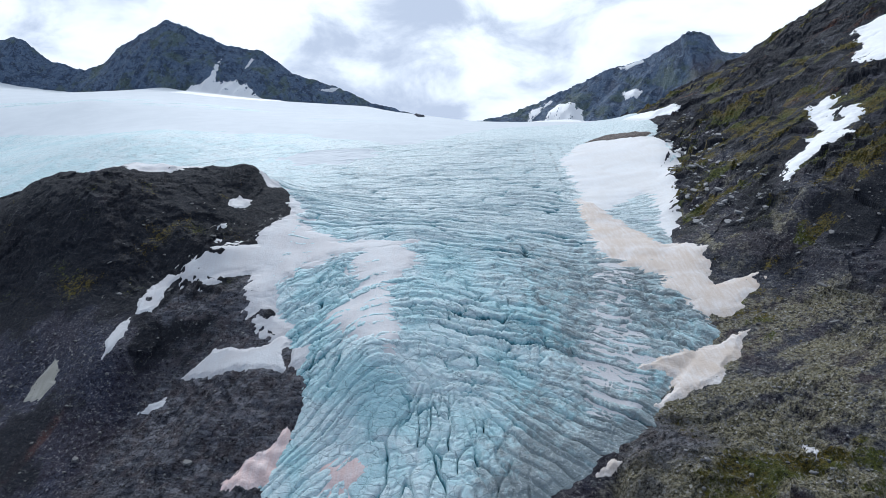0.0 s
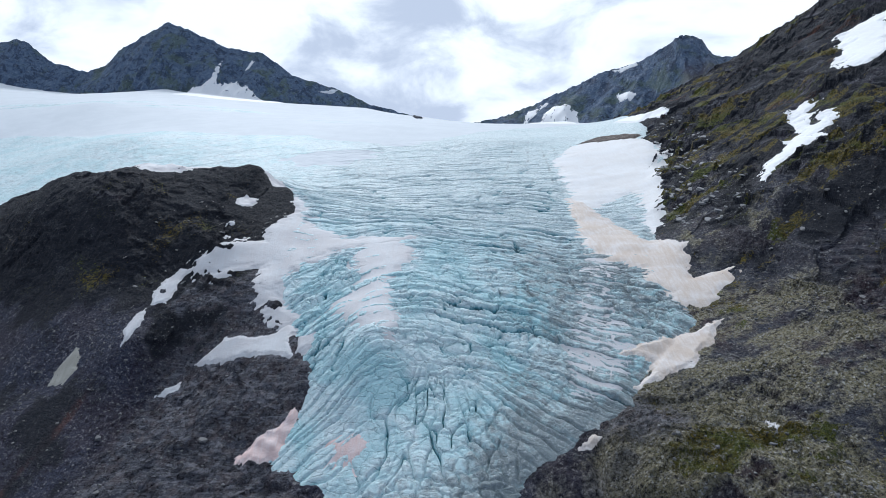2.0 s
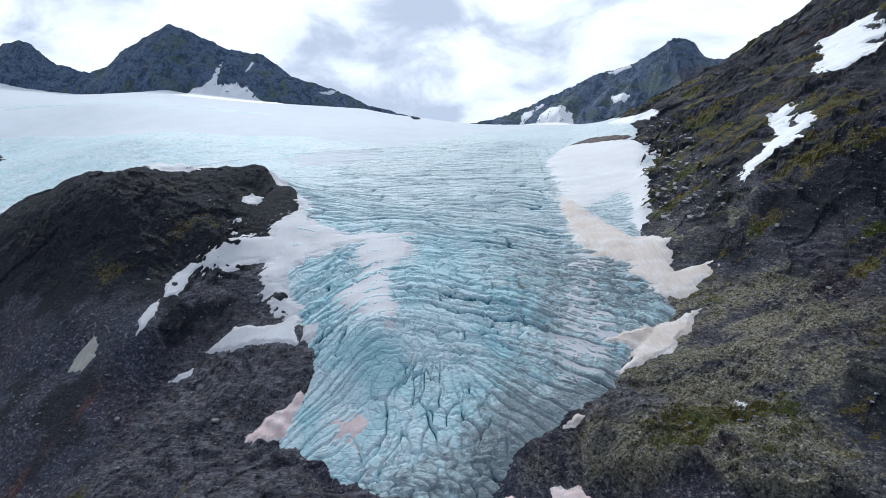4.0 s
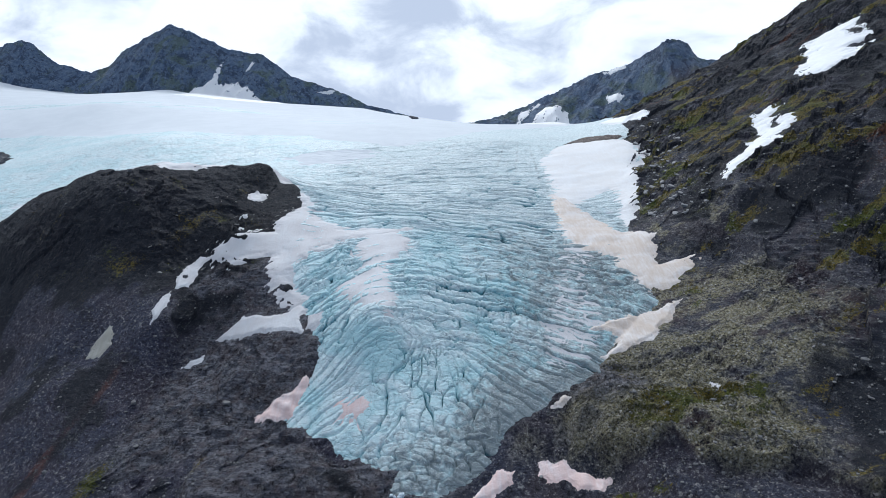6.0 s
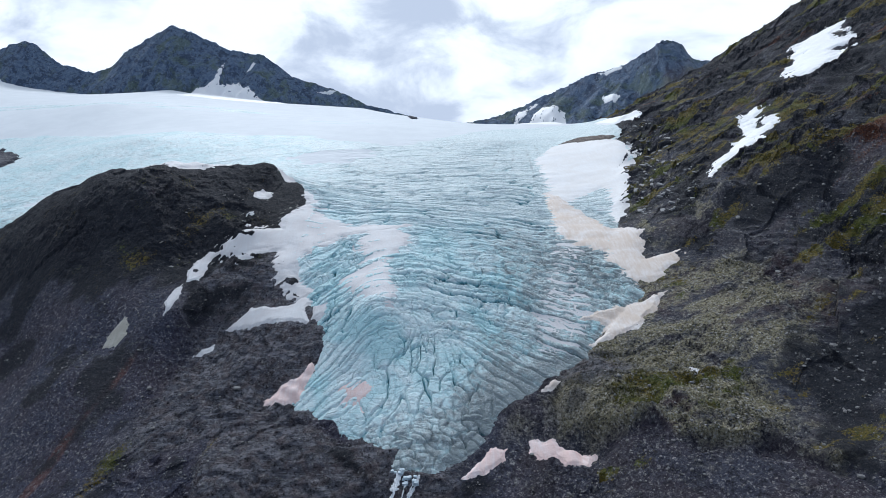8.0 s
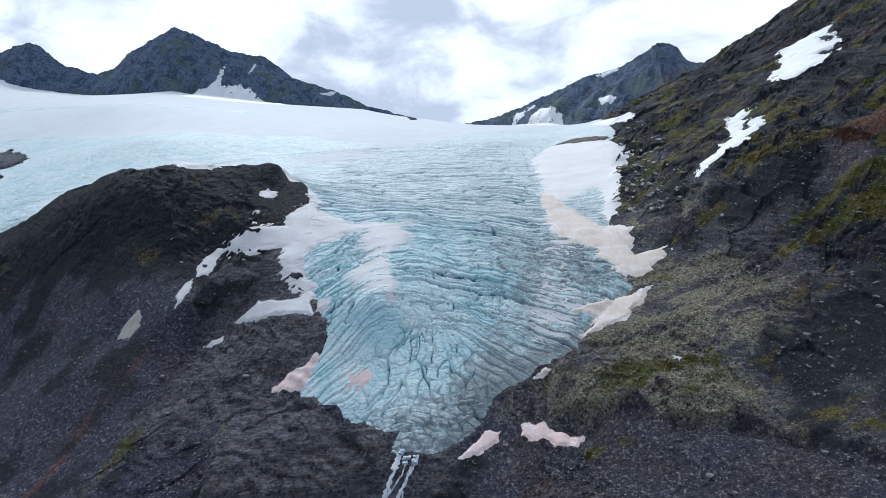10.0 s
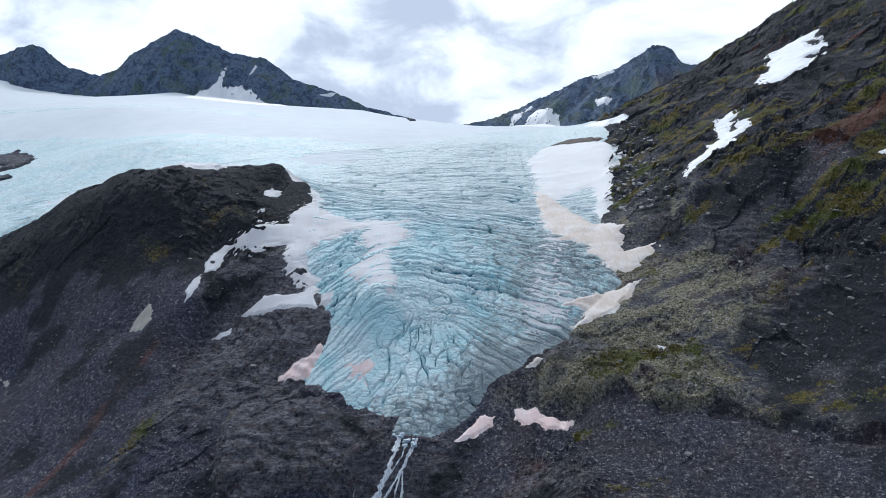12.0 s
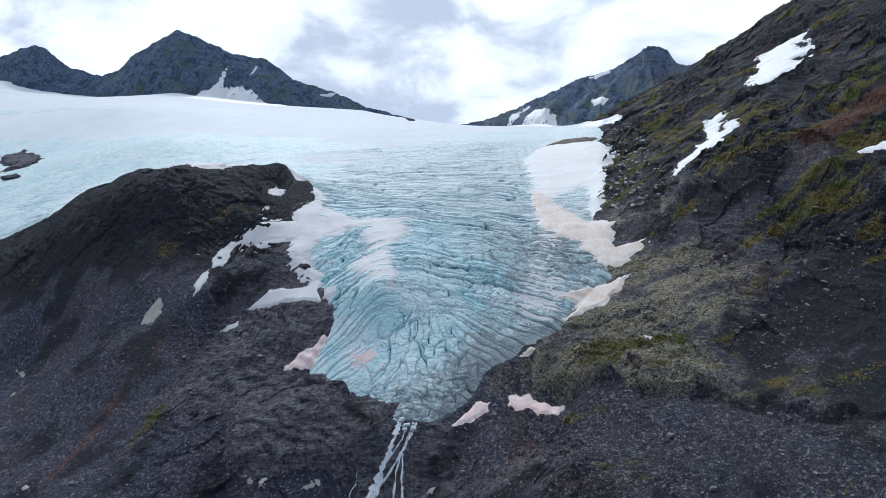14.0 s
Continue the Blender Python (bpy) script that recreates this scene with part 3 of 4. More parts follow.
def ice_relief(x, y):
    """Crevasses and blocks of the ice: height against the smooth surface, and how deep in a crack, 0 to 1."""
    bx = x + 7 * rough(x, y, 45, 4, salt=21)
    by = y + 7 * rough(x, y, 45, 4, salt=27)
    up = step(425, 520, by)
    low = 1 - step(330, 385, by - 0.10 * np.abs(bx))
    # upper ice: long cracks from side to side; middle: arched cracks; front: cracks that fan out
    far = np.clip((y - 500) / 400, 0, 1)
    q = by + bx * bx / 1500 + 14 * rough(x, y, 130, 2, salt=31)
    gap = step(-0.25, 0.12, rough(x, y, 16, 2, salt=45))
    c1, t1 = lines(q / 8.0, bx / 80, 0.13, 1)
    d1, u1 = lines(q / 4.2 + 3.1, bx / 24, 0.14, 2)
    v1, w1 = blocks(bx / 60, q / 8.0, 11)
    c1 = np.maximum(c1, 0.85 * gap * np.exp(-(v1 / 0.10) ** 2))
    d1 = d1 * (1 - 0.7 * far)
    q = by + bx * bx / np.where(bx > 0, 520, 330)
    c2, t2 = lines(q / 7.0, bx / 42, 0.12, 3)
    c2 = np.minimum(c2 * 1.2, 1)
    d2, u2 = lines((bx + 0.35 * by + 8 * rough(x, y, 25, 2, salt=35)) / 8.0, q / 9, 0.07, 4)
    v2, w2 = blocks(bx / 21, q / 6.0, 12)
    c2 = np.maximum(c2, 0.8 * gap * np.exp(-(v2 / 0.09) ** 2))
    rad = np.hypot(bx + 8, by - 382)
    fan = np.arctan2(bx + 8, 382 - by)
    v3, w3 = blocks(fan * 5 + 0.5 * rough(x, y, 22, 2, salt=39), rad / 22, 13)
    c3, t3 = lines(fan * 7.0 + 0.9 * rough(x, y, 34, 3, salt=33), rad / 30, 0.07, 5)
    c3 = np.maximum(c3 * 0.8, 0.8 * gap * np.exp(-(v3 / 0.05) ** 2)) * step(5, 16, rad)
    # to both sides of the middle the cracks lie slantwise, like the bones of a fish
    q = by + np.where(bx < -8, 0.44, 0.62) * (np.sqrt((bx + 8) ** 2 + 150) - 12) + 5 * rough(x, y, 60, 3, salt=53)
    c4, t4 = lines(q / 7.6, bx / 46, 0.11, 9)
    e4, u4 = lines(q / 3.1 + 2.2, bx / 22, 0.10, 10)
    c4 = np.minimum(1.4 * c4, 1.1) + 0.45 * e4
    side = step(0.45, 0.80, np.abs(fan))
    c3, t3, w3 = side * c4 + (1 - side) * c3, side * (t4 + 0.3 * u4) + (1 - side) * 0.5 * t3, (1 - side) * 0.5 * w3 + side * 0.25
    d3, u3 = lines((rad + 10 * rough(x, y, 30, 2, salt=37)) / 7.5, fan * 4, 0.08, 6)
    c6, m6 = blocks(bx / 12 + 0.5 * rough(x, y, 12, 2, salt=47), (by + 0.25 * bx) / 6.0, 8)
    snout = np.maximum(step(95, 60, np.abs(bx)) * (1 - step(272, 312, by)), step(38, 20, rad))
    e6 = np.exp(-(c6 / 0.10) ** 2)

    def mixed(a, b, c):
        return up * a + (1 - up) * ((1 - low) * b + low * c)

    slot = mixed(c1, c2, np.maximum(c3 * (1 - 0.6 * snout), 0.9 * e6 * snout))
    cross = mixed(d1, 0.8 * d2, 0.6 * d3)
    top = mixed(t1 + 0.5 * u1 + 0.5 * (w1 - 0.5), t2 + 0.7 * (w2 - 0.5), (0.95 * t3 + 0.4 * (w3 - 0.25)) * (1 - snout) + (m6 - 0.5) * snout)
    c5, m5 = blocks(bx / 5.0, (by - 0.3 * bx) / 3.0, 6)
    tiny = gap * np.exp(-(c5 / 0.10) ** 2)
    strength = (1 - 0.5 * step(680, 900, y)) * (1 - step(900, 1080, y)) * (0.55 + 0.45 * step(-0.2, 0.25, rough(x, y, 60, 3, salt=41)))
    strength = strength * (1 - 0.5 * step(-100, -190, x) * step(560, 640, y)) * (1 - 0.6 * step(120, 200, x) * step(420, 560, y))
    z = strength * (-(6.0 - 1.2 * up) * slot - (2.2 - 0.6 * up) * cross + 3.2 * top - 0.8 * tiny * (1 - up))
    z = z + strength * (0.8 - 0.4 * low) * facets(bx, by, 5, 2.0, 0, 43) * (1 - 0.5 * up) + 0.7 * rough(x, y, 16, 4, salt=51) * np.clip(strength + 0.15, 0, 1)
    z = z + 5.5 * strength * up * (1 - step(680, 780, y)) * step(0.0, 0.5, ripple(x / 210 + 0.2, (by + 0.0012 * x * x) / 62, 49))
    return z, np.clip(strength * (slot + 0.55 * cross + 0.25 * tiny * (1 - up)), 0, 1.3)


def where_on(mask, shape_at, x, y):
    """Works a costly shape out only where its mask is above nothing."""
    z = np.zeros(np.shape(x), np.float32)
    on = mask > 0.001
    if on.any():
        z[on] = mask[on] * shape_at(x[on], y[on])
    return z


def knoll_shape(x, y):
    x, y = x + 5 * rough(x, y, 30, 3, salt=72), y + 5 * rough(x, y, 30, 3, salt=73)
    z = 6 * (crags(x + 0.3 * y, y * 0.7, 60, 4, 0.5, 71) - 0.85) + 4.5 * facets(x, y, 22, 1.8, 20, 74)
    return z + 1.8 * facets(x, y, 8, 1.7, 10, 76) + 1.3 * facets(x, y, 3.6, 1.5, 40, 78)


def wall_shape(x, y):
    x, y = x + 6 * rough(x, y, 35, 3, salt=82), y + 6 * rough(x, y, 35, 3, salt=83)
    a, b = x * 0.55 - y * 0.83, x * 0.83 + y * 0.55
    z = 8 * (crags(a * 0.55, b, 75, 4, 0.5, 81) - 0.85) + 5 * facets(x, y, 26, 1.5, 35, 84)
    rocky = step(-0.12, 0.2, rough(x, y, 80, 3, salt=86))
    return z + rocky * (3.6 * facets(x, y, 9, 1.4, 30, 88) + 2.0 * facets(x, y, 4, 1.3, 20, 90))


def slab_shape(x, y):
    x, y = x + 3 * rough(x, y, 20, 3, salt=92), y + 3 * rough(x, y, 20, 3, salt=93)
    z = 2.4 * (crags(x * 0.8 + y * 0.3, y - 0.4 * x, 36, 4, 0.45, 91) - 0.85) + 2.6 * facets(x, y, 15, 2.6, 25, 94)
    return z + 0.8 * facets(x, y, 5, 2.8, 28, 96) + 0.5 * facets(x, y, 2.6, 2.4, 20, 98)


def bench_shape(x, y):
    x, y = x + 4 * rough(x, y, 25, 3, salt=102), y + 4 * rough(x, y, 25, 3, salt=103)
    z = 3.5 * (crags(x, y, 40, 4, 0.5, 101) - 0.85) + 3.2 * facets(x, y, 17, 2.0, -15, 104)
    return z + 1.3 * facets(x, y, 6, 2.0, -10, 106) + 1.0 * facets(x, y, 2.8, 1.6, 10, 108)


def far_shape(x, y):
    z = 4 * (crags(x + 0.3 * y, y * 0.45, 120, 5, 0.55, 111) - 0.85) + 2.5 * facets(x, y, 60, 1.6, 60, 114)
    return z + 3 * facets(x, y, 24, 1.5, 70, 116) + 1.8 * facets(x, y, 10, 1.4, 40, 118)


def rock_relief(x, y, base):
    """Ledges, ribs and roughness of the rock against the smooth surface."""
    knoll = step(-120, -200, x) * step(420, 500, y + 0.2 * (x + 250)) * (1 - step(650, 800, y)) * (1 - 0.5 * step(520, 560, y))
    wall = step(200, 270, x + 0.12 * (y - 400)) * step(180, 300, y) * (1 - step(1500, 1700, y))
    slabs = step(-260, -180, x) * step(60, -20, x) * (1 - step(440, 480, y))
    bench = step(40, 90, x) * (1 - step(190, 230, x)) * (1 - step(330, 380, y)) * (1 - 0.8 * step(95, 120, x) * step(8, -4, bench_edge(x, y)))
    z = 2.2 * rough(x, y, 60, 6, 0.52, 61) + 0.35 * rough(x, y, 5, 3, 0.6, 67)
    z = z + where_on(knoll, knoll_shape, x, y) + where_on(wall, wall_shape, x, y)
    z = z + where_on(slabs, slab_shape, x, y) + where_on(bench, bench_shape, x, y) + where_on(step(1200, 1500, y), far_shape, x, y)
    lay = (base + z + 0.2 * x + 16 * rough(x, y, 70, 4, salt=121)) / 7.5
    cut = lay - np.floor(lay)
    ledge = (step(0.6, 1.0, cut) - cut) * step(-0.1, 0.3, rough(x, y, 45, 2, salt=127))
    return z + 2.6 * ledge * np.clip(knoll + wall + slabs + bench, 0, 1)


# the bench ends in a broken cliff above the scree; the dome is a hump of bedrock below the ice
CLIFF = [(85, 274), (107, 265), (124, 252), (143, 251), (150, 238), (176, 226), (198, 219), (207, 202), (232, 186), (253, 168), (270, 152), (310, 128)]
BENCH = CLIFF + [(420, 128), (420, 345), (130, 345), (92, 305)]
DOME = [(-148, 238), (-152, 278), (-151, 302), (-120, 310), (-80, 294), (-45, 275), (-33, 262), (-29, 241), (-60, 221), (-117, 214), (-139, 221)]


def bench_edge(x, y):
    return inside(BENCH, x, y) + 5 * rough(x, y, 42, 3, 0.5, 141)


def cliffs(x, y):
    """Rock walls where the bench breaks off above the scree, and the steep flanks of the dome."""
    z = np.zeros(np.shape(x))
    m = (x > 70) & (x < 360) & (y > 90) & (y < 320)
    if m.any():
        a, b = x[m], y[m]
        sd = bench_edge(a, b)
        tall = 10 * step(-0.25, 0.2, rough(a, b, 32, 3, salt=143)) + 3 + 4 * step(215, 190, a)
        tall = tall * (1 - 0.8 * np.exp(-(((a - 147) / 9) ** 2))) * (1 - 0.6 * np.exp(-(((a - 205) / 10) ** 2)))
        tall = tall * step(78, 98, a) * step(350, 300, a) * step(318, 290, b + 0.15 * a - 15)
        flute = 1.6 * crags(a, b * 0.3, 9, 3, 0.5, 145)
        rise = step(-3.5, 2.5, sd)
        wall = rise * 0.45 * np.exp(-np.maximum(sd, 0) / 26) - (1 - rise) * 0.55 * np.exp(np.minimum(sd, 0) / 20)
        z[m] = tall * wall + flute * step(3, 8, tall) * step(-4, 1, sd) * np.exp(-np.abs(sd) / 10)
    m = (x > -175) & (x < -10) & (y > 195) & (y < 330)
    if m.any():
        a, b = x[m], y[m]
        sd = inside(DOME, a, b) + 5 * rough(a, b, 22, 4, salt=147)
        z[m] += 8 * step(-2, 9, sd) * step(312, 262, b)
    return z


def calm(x, y):
    """How much of the rock's relief is left: little in the hollows where snow lies."""
    f = np.ones(np.shape(x))
    for outline in SNOW_BEDS:
        p = np.array(outline, float)
        (x0, y0), (x1, y1) = p.min(0) - 10, p.max(0) + 10
        m = (x > x0) & (x < x1) & (y > y0) & (y < y1)
        if m.any():
            f[m] *= 1 - 0.85 * step(-7, 5, inside(outline, x[m], y[m]))
    return f


def rock_height(x, y):
    base = land(x, y)
    under = under_ice(x, y)
    hills = ranges(x, y) if np.max(y) > 1200 else base - 500
    lip = step(-40, 30, hills - base)
    z = np.maximum(base, hills)
    bare = (under < 70) | (hills > base - 45)
    dz = np.zeros(np.shape(x))
    if bare.any():
        dz[bare] = rock_relief(x[bare], y[bare], z[bare]) * calm(x[bare], y[bare]) + cliffs(x[bare], y[bare])
    z = z + dz * np.where(y > 1200, 0.15 + 0.85 * lip, 1)
    rise = np.where(y > 1200, step(-12, 14, hills - base), 0)
    return z - np.clip(under * 0.5, 0, 14) * (1 - rise)


def ice_height(x, y):
    base = land(x, y)
    sd = under_ice(x, y) + 5.0 * rough(x, y, 22, 4, salt=131) * (1 - step(1000, 1300, y))
    dz, crack = np.zeros(np.shape(x)), np.zeros(np.shape(x))
    near = sd > -14
    if near.any():
        dz[near], crack[near] = ice_relief(x[near], y[near])
    edge = step(-2, 14, sd)
    z = base + dz * (0.35 + 0.65 * edge) + 3.2 * edge - 1.6 - np.clip(-sd, 0, 40) * 1.2
    return z, crack, sd


# ---- meshes from plan grids ----
def fan_grid(cols, rows, turn0, turn1, y0, y1, grow):
    """Plan points that spread out from a place far down the valley, finer towards it."""
    a = np.linspace(math.tan(radians(turn0)), math.tan(radians(turn1)), cols)
    s = (np.exp(np.linspace(0, 1, rows) * grow) - 1) / (math.exp(grow) - 1)
    y = y0 + (y1 - y0) * s
    return a[None, :] * (y[:, None] + 260), np.repeat(y[:, None], cols, 1)


def sheet(name, x, y, z, keep, material, data=None, parent=None, smooth=True):
    """One mesh from a grid of points and a mask of its cells, with named numbers at the points."""
    n, m = x.shape
    k = np.arange(n * m).reshape(n, m)
    quads = np.stack([k[:-1, :-1], k[:-1, 1:], k[1:, 1:], k[1:, :-1]], -1)[keep]
    used, back = np.unique(quads, return_inverse=True)
    quads = back.reshape(-1, 4)
    mesh = bpy.data.meshes.new(name)
    mesh.vertices.add(len(used))
    mesh.vertices.foreach_set("co", np.stack([x.ravel()[used], y.ravel()[used], z.ravel()[used]], 1).astype(np.float32).ravel())
    mesh.loops.add(quads.size)
    mesh.loops.foreach_set("vertex_index", quads.ravel().astype(np.int32))
    mesh.polygons.add(len(quads))
    mesh.polygons.foreach_set("loop_start", np.arange(0, quads.size, 4, dtype=np.int32))
    mesh.polygons.foreach_set("use_smooth", np.full(len(quads), smooth))
    mesh.update(calc_edges=True)
    for key, value in (data or {}).items():
        at = mesh.attributes.new(key, "FLOAT", "POINT")
        at.data.foreach_set("value", value.ravel()[used].astype(np.float32))
    mesh.materials.append(material)
    ob = new(name, mesh)
    ob.parent = parent
    return ob


def middle(a):
    return 0.25 * (a[:-1, :-1] + a[1:, :-1] + a[:-1, 1:] + a[1:, 1:])


# ---- the ground: rock, split where one landform ends and another begins ----
def oval(x, y, cx, cy, rx, ry, turn=0.0):
    """1 in the middle of an oval of the plan, 0 well outside it."""
    c, k = math.cos(radians(turn)), math.sin(radians(turn))
    a, b = ((x - cx) * c + (y - cy) * k) / rx, ((y - cy) * c - (x - cx) * k) / ry
    return np.exp(-(a * a + b * b))


def rock_data(x, y):
    """Where moss, heath, loose stones, rusty, leafy, pale, darkened and painted-haze rock lie, 0 to 1."""
    east = step(70, 130, x)
    grain = rough(x, y, 46, 5, 0.6, 86)
    outcrop = step(-0.10, 0.06, grain)
    bands = rough(x * 0.35 + 0.1 * y, y, 30, 5, 0.6, 207)
    high = step(240, 360, x + 0.2 * (y - 400))
    # far land, where distance haze is painted into the rock
    far_haze = step(1200, 1400, y)
    near = 1 - far_haze
    m = (y < 420) & (x > 50) & (x < 430)
    bench = np.full(np.shape(x), -60.0)
    bench[m] = bench_edge(x[m], y[m])
    below = east * step(2, -4, bench) * (1 - step(285, 305, y))
    face = east * np.exp(-(((bench - 1) / 6.0) ** 2)) * (1 - step(270, 290, y)) * step(90, 110, x)
    knoll = (1 - east) * step(420, 480, y + 0.2 * (x + 250))
    spur = oval(x, y, -168, 440, 52, 32)
    slabs = np.maximum(step(-235, -185, x - 0.2 * (y - 330)) * step(60, -20, x) * (1 - step(400, 430, y)) * np.maximum(step(292, 316, y - 0.1 * (x + 100)), step(-62, -36, x) * step(150, 190, y)), spur)
    m = (x > -180) & (x < 0) & (y > 190) & (y < 340)
    dome = np.zeros(np.shape(x))
    dome[m] = step(-3, 4, inside(DOME, x[m], y[m]) + 5 * rough(x[m], y[m], 22, 4, salt=147))
    slabs = np.maximum(slabs, 0.9 * dome)
    lower = step(60, 20, y - 150 - 0.15 * np.abs(x))
    rocks = oval(x, y, 72, 192, 42, 42)
    fan = east * (1 - below) * (1 - step(400, 470, y + 0.25 * (x - 200))) * (1 - step(255, 330, x)) * (1 - step(200, 245, x) * (1 - step(265, 315, y)))
    ledge = oval(x, y, 118, 318, 40, 34, -40)
    rib = step(195, 215, x) * step(345, 265, x - 0.1 * (y - 500)) * step(440, 500, y) * (1 - step(880, 960, y))
    moss = east * (0.02 + 1.5 * bands + 0.7 * rough(x, y, 16, 4, 0.6, 203) - 0.15 * fan - 0.5 * below * step(110, 150, y))
    moss = moss + 0.34 * high * step(-0.15, 0.2, rough(x * 0.35, y, 70, 3, 0.5, 209)) - 0.30 * high * step(360, 480, x) * step(560, 640, y)
    moss = moss + 1.3 * oval(x, y, 92, 238, 20, 7, -20) + 0.9 * oval(x, y, 170, 125, 60, 14, -25) + 0.6 * oval(x, y, 150, 262, 55, 7, -25) + 0.62 * oval(x, y, 165, 275, 48, 16, -18) + 0.45 * oval(x, y, 410, 610, 90, 16, -10)
    west = (1 - east) * (0.03 + 0.7 * rough(x, y, 45, 5, 0.6, 205)) * (0.4 + 0.6 * step(400, 470, y))
    west = west + 0.62 * oval(x, y, -222, 284, 9, 42, -22) + 0.3 * oval(x, y, -290, 520, 60, 18) + 0.45 * oval(x, y, -148, 282, 4, 28) + 0.35 * oval(x, y, -158, 450, 7, 26, 10)
    moss = np.where(east > 0.5, moss, west) - 0.5 * face - 0.3 * step(200, 230, x) * (1 - step(240, 290, y))
    scree = (1 - slabs) * (1 - east) * (1 - knoll) + below * (1 - rocks) + east * (0.75 - 0.75 * outcrop) * (1 - fan) + 0.5 * lower
    warm = np.clip(0.20 + 1.2 * rough(x, y, 60, 4, salt=221), 0, 1) * (0.25 + 0.3 * east + 0.3 * (1 - east)) + 0.6 * rocks + 0.35 * dome
    warm = warm + 0.9 * np.exp(-((x + 262 - 0.36 * (y - 325) + 5 * rough(x, y, 30, 3, salt=223)) / 8) ** 2) * step(410, 370, y) * step(225, 270, y)
    heath = 0.95 * oval(x, y, 425, 445, 52, 22, 12) + 0.5 * oval(x, y, 500, 470, 80, 25, 12) + high * (0.9 * rough(x * 0.4, y, 34, 5, 0.6, 225) - 0.05) - 0.2 * (1 - high)
    leaf = (0.95 * slabs + 0.5 * dome + 0.7 * rocks + 0.8 * ledge * (1 - below)) * (1 - 0.7 * face) + 0.35 * knoll * step(-230, -180, x)
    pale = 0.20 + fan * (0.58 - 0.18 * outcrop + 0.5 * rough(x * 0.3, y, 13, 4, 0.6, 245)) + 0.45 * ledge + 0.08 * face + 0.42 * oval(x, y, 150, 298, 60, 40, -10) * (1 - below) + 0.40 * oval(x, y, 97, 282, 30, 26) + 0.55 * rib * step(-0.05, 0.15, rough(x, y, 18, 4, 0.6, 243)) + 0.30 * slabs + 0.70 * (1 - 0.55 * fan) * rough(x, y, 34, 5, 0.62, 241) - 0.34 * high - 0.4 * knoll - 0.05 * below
    # darkness by landform; the knoll term paints in its shade
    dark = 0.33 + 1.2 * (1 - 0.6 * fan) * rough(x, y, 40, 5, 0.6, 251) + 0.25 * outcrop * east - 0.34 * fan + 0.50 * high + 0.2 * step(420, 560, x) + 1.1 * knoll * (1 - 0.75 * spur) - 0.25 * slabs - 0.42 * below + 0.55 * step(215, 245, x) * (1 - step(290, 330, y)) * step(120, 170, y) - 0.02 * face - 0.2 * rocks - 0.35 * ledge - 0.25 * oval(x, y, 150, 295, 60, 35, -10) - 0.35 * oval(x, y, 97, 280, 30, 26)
    olive = step(40, 110, x + 45 * rough(x, y, 40, 4, 0.6, 247)) * (1 - 0.5 * below) * (1 - 0.5 * high)
    far_warm = 0.7 * far_haze * step(420, 520, x) * step(1600, 1540, y + 30 * rough(x, y, 60, 3, salt=227))
    found = {"moss": moss * near, "heath": heath * near * east, "scree": scree * near, "warm": warm * near + far_warm, "far_haze": far_haze, "leaf": leaf * near, "pale": pale * near, "dark": dark * near, "olive": olive}
    return {key: np.clip(value, 0, 1) for key, value in found.items()}


def rock_sheet(x, y, zones, rest):
    """Rock of a plan grid, one mesh a landform, left out where the ice lies thick over it."""
    z = rock_height(x, y)
    cx, cy = middle(x), middle(y)
    under = under_ice(x, y)
    hidden = middle(under) > 30
    if y.max() > 1300:
        hidden &= middle(ranges(x, y) - land(x, y)) < -4
    seen = (under < 45) | (y > 1249)
    data = {}
    for key, value in rock_data(x[seen], y[seen]).items():
        data[key] = np.zeros(x.shape, np.float32)
        data[key][seen] = value
    todo = ~hidden
    for name, label, category, zone in zones:
        mask = zone(cx, cy) & todo
        todo &= ~mask
        tagged(sheet(name, x, y, z, mask, ROCK, data, smooth=False), label, category, kind="structure")
    if rest:
        tagged(sheet("ground", x, y, z, todo, ROCK, data, smooth=False), rest, "ground", kind="structure")


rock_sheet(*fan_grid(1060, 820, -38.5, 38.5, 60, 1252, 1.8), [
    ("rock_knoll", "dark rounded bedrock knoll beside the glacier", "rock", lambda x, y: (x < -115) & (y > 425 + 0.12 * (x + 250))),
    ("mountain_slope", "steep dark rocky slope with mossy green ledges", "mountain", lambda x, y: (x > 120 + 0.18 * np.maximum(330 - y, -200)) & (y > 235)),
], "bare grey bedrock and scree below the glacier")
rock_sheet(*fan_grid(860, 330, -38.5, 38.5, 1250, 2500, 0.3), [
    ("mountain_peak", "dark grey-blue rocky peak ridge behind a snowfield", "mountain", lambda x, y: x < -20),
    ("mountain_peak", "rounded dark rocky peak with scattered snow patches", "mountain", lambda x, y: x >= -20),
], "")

# the land all around, coarse, tucked under the near ground
ox, oy = np.meshgrid(np.linspace(-2600, 2600, 150), np.linspace(-2500, 2600, 150))
oz = np.maximum(land(ox, oy), ranges(ox, oy)) + 12 * rough(ox, oy, 300, 5, salt=301)
within = np.clip(np.minimum((oy - 60) / 40, (math.tan(radians(38.5)) * (oy + 260) - np.abs(ox)) / 40) - 0.8, 0, 1) * (oy < 2450)
oz = oz - 45 * within
tagged(sheet("ground", ox, oy, oz, np.ones((149, 149), bool), ROCK, rock_data(ox, oy)), "rocky valley land reaching to the horizon", "ground", kind="structure")

# ---- the glacier ----
# where the snow cover ends on the upper ice: x, y
SNOW_LINE = ((-1000, -800, -550, -353, -245, -124, -70, 14, 134, 253, 400), (1230, 1189, 1080, 1050, 1056, 981, 950, 1014, 1290, 1330, 1340))


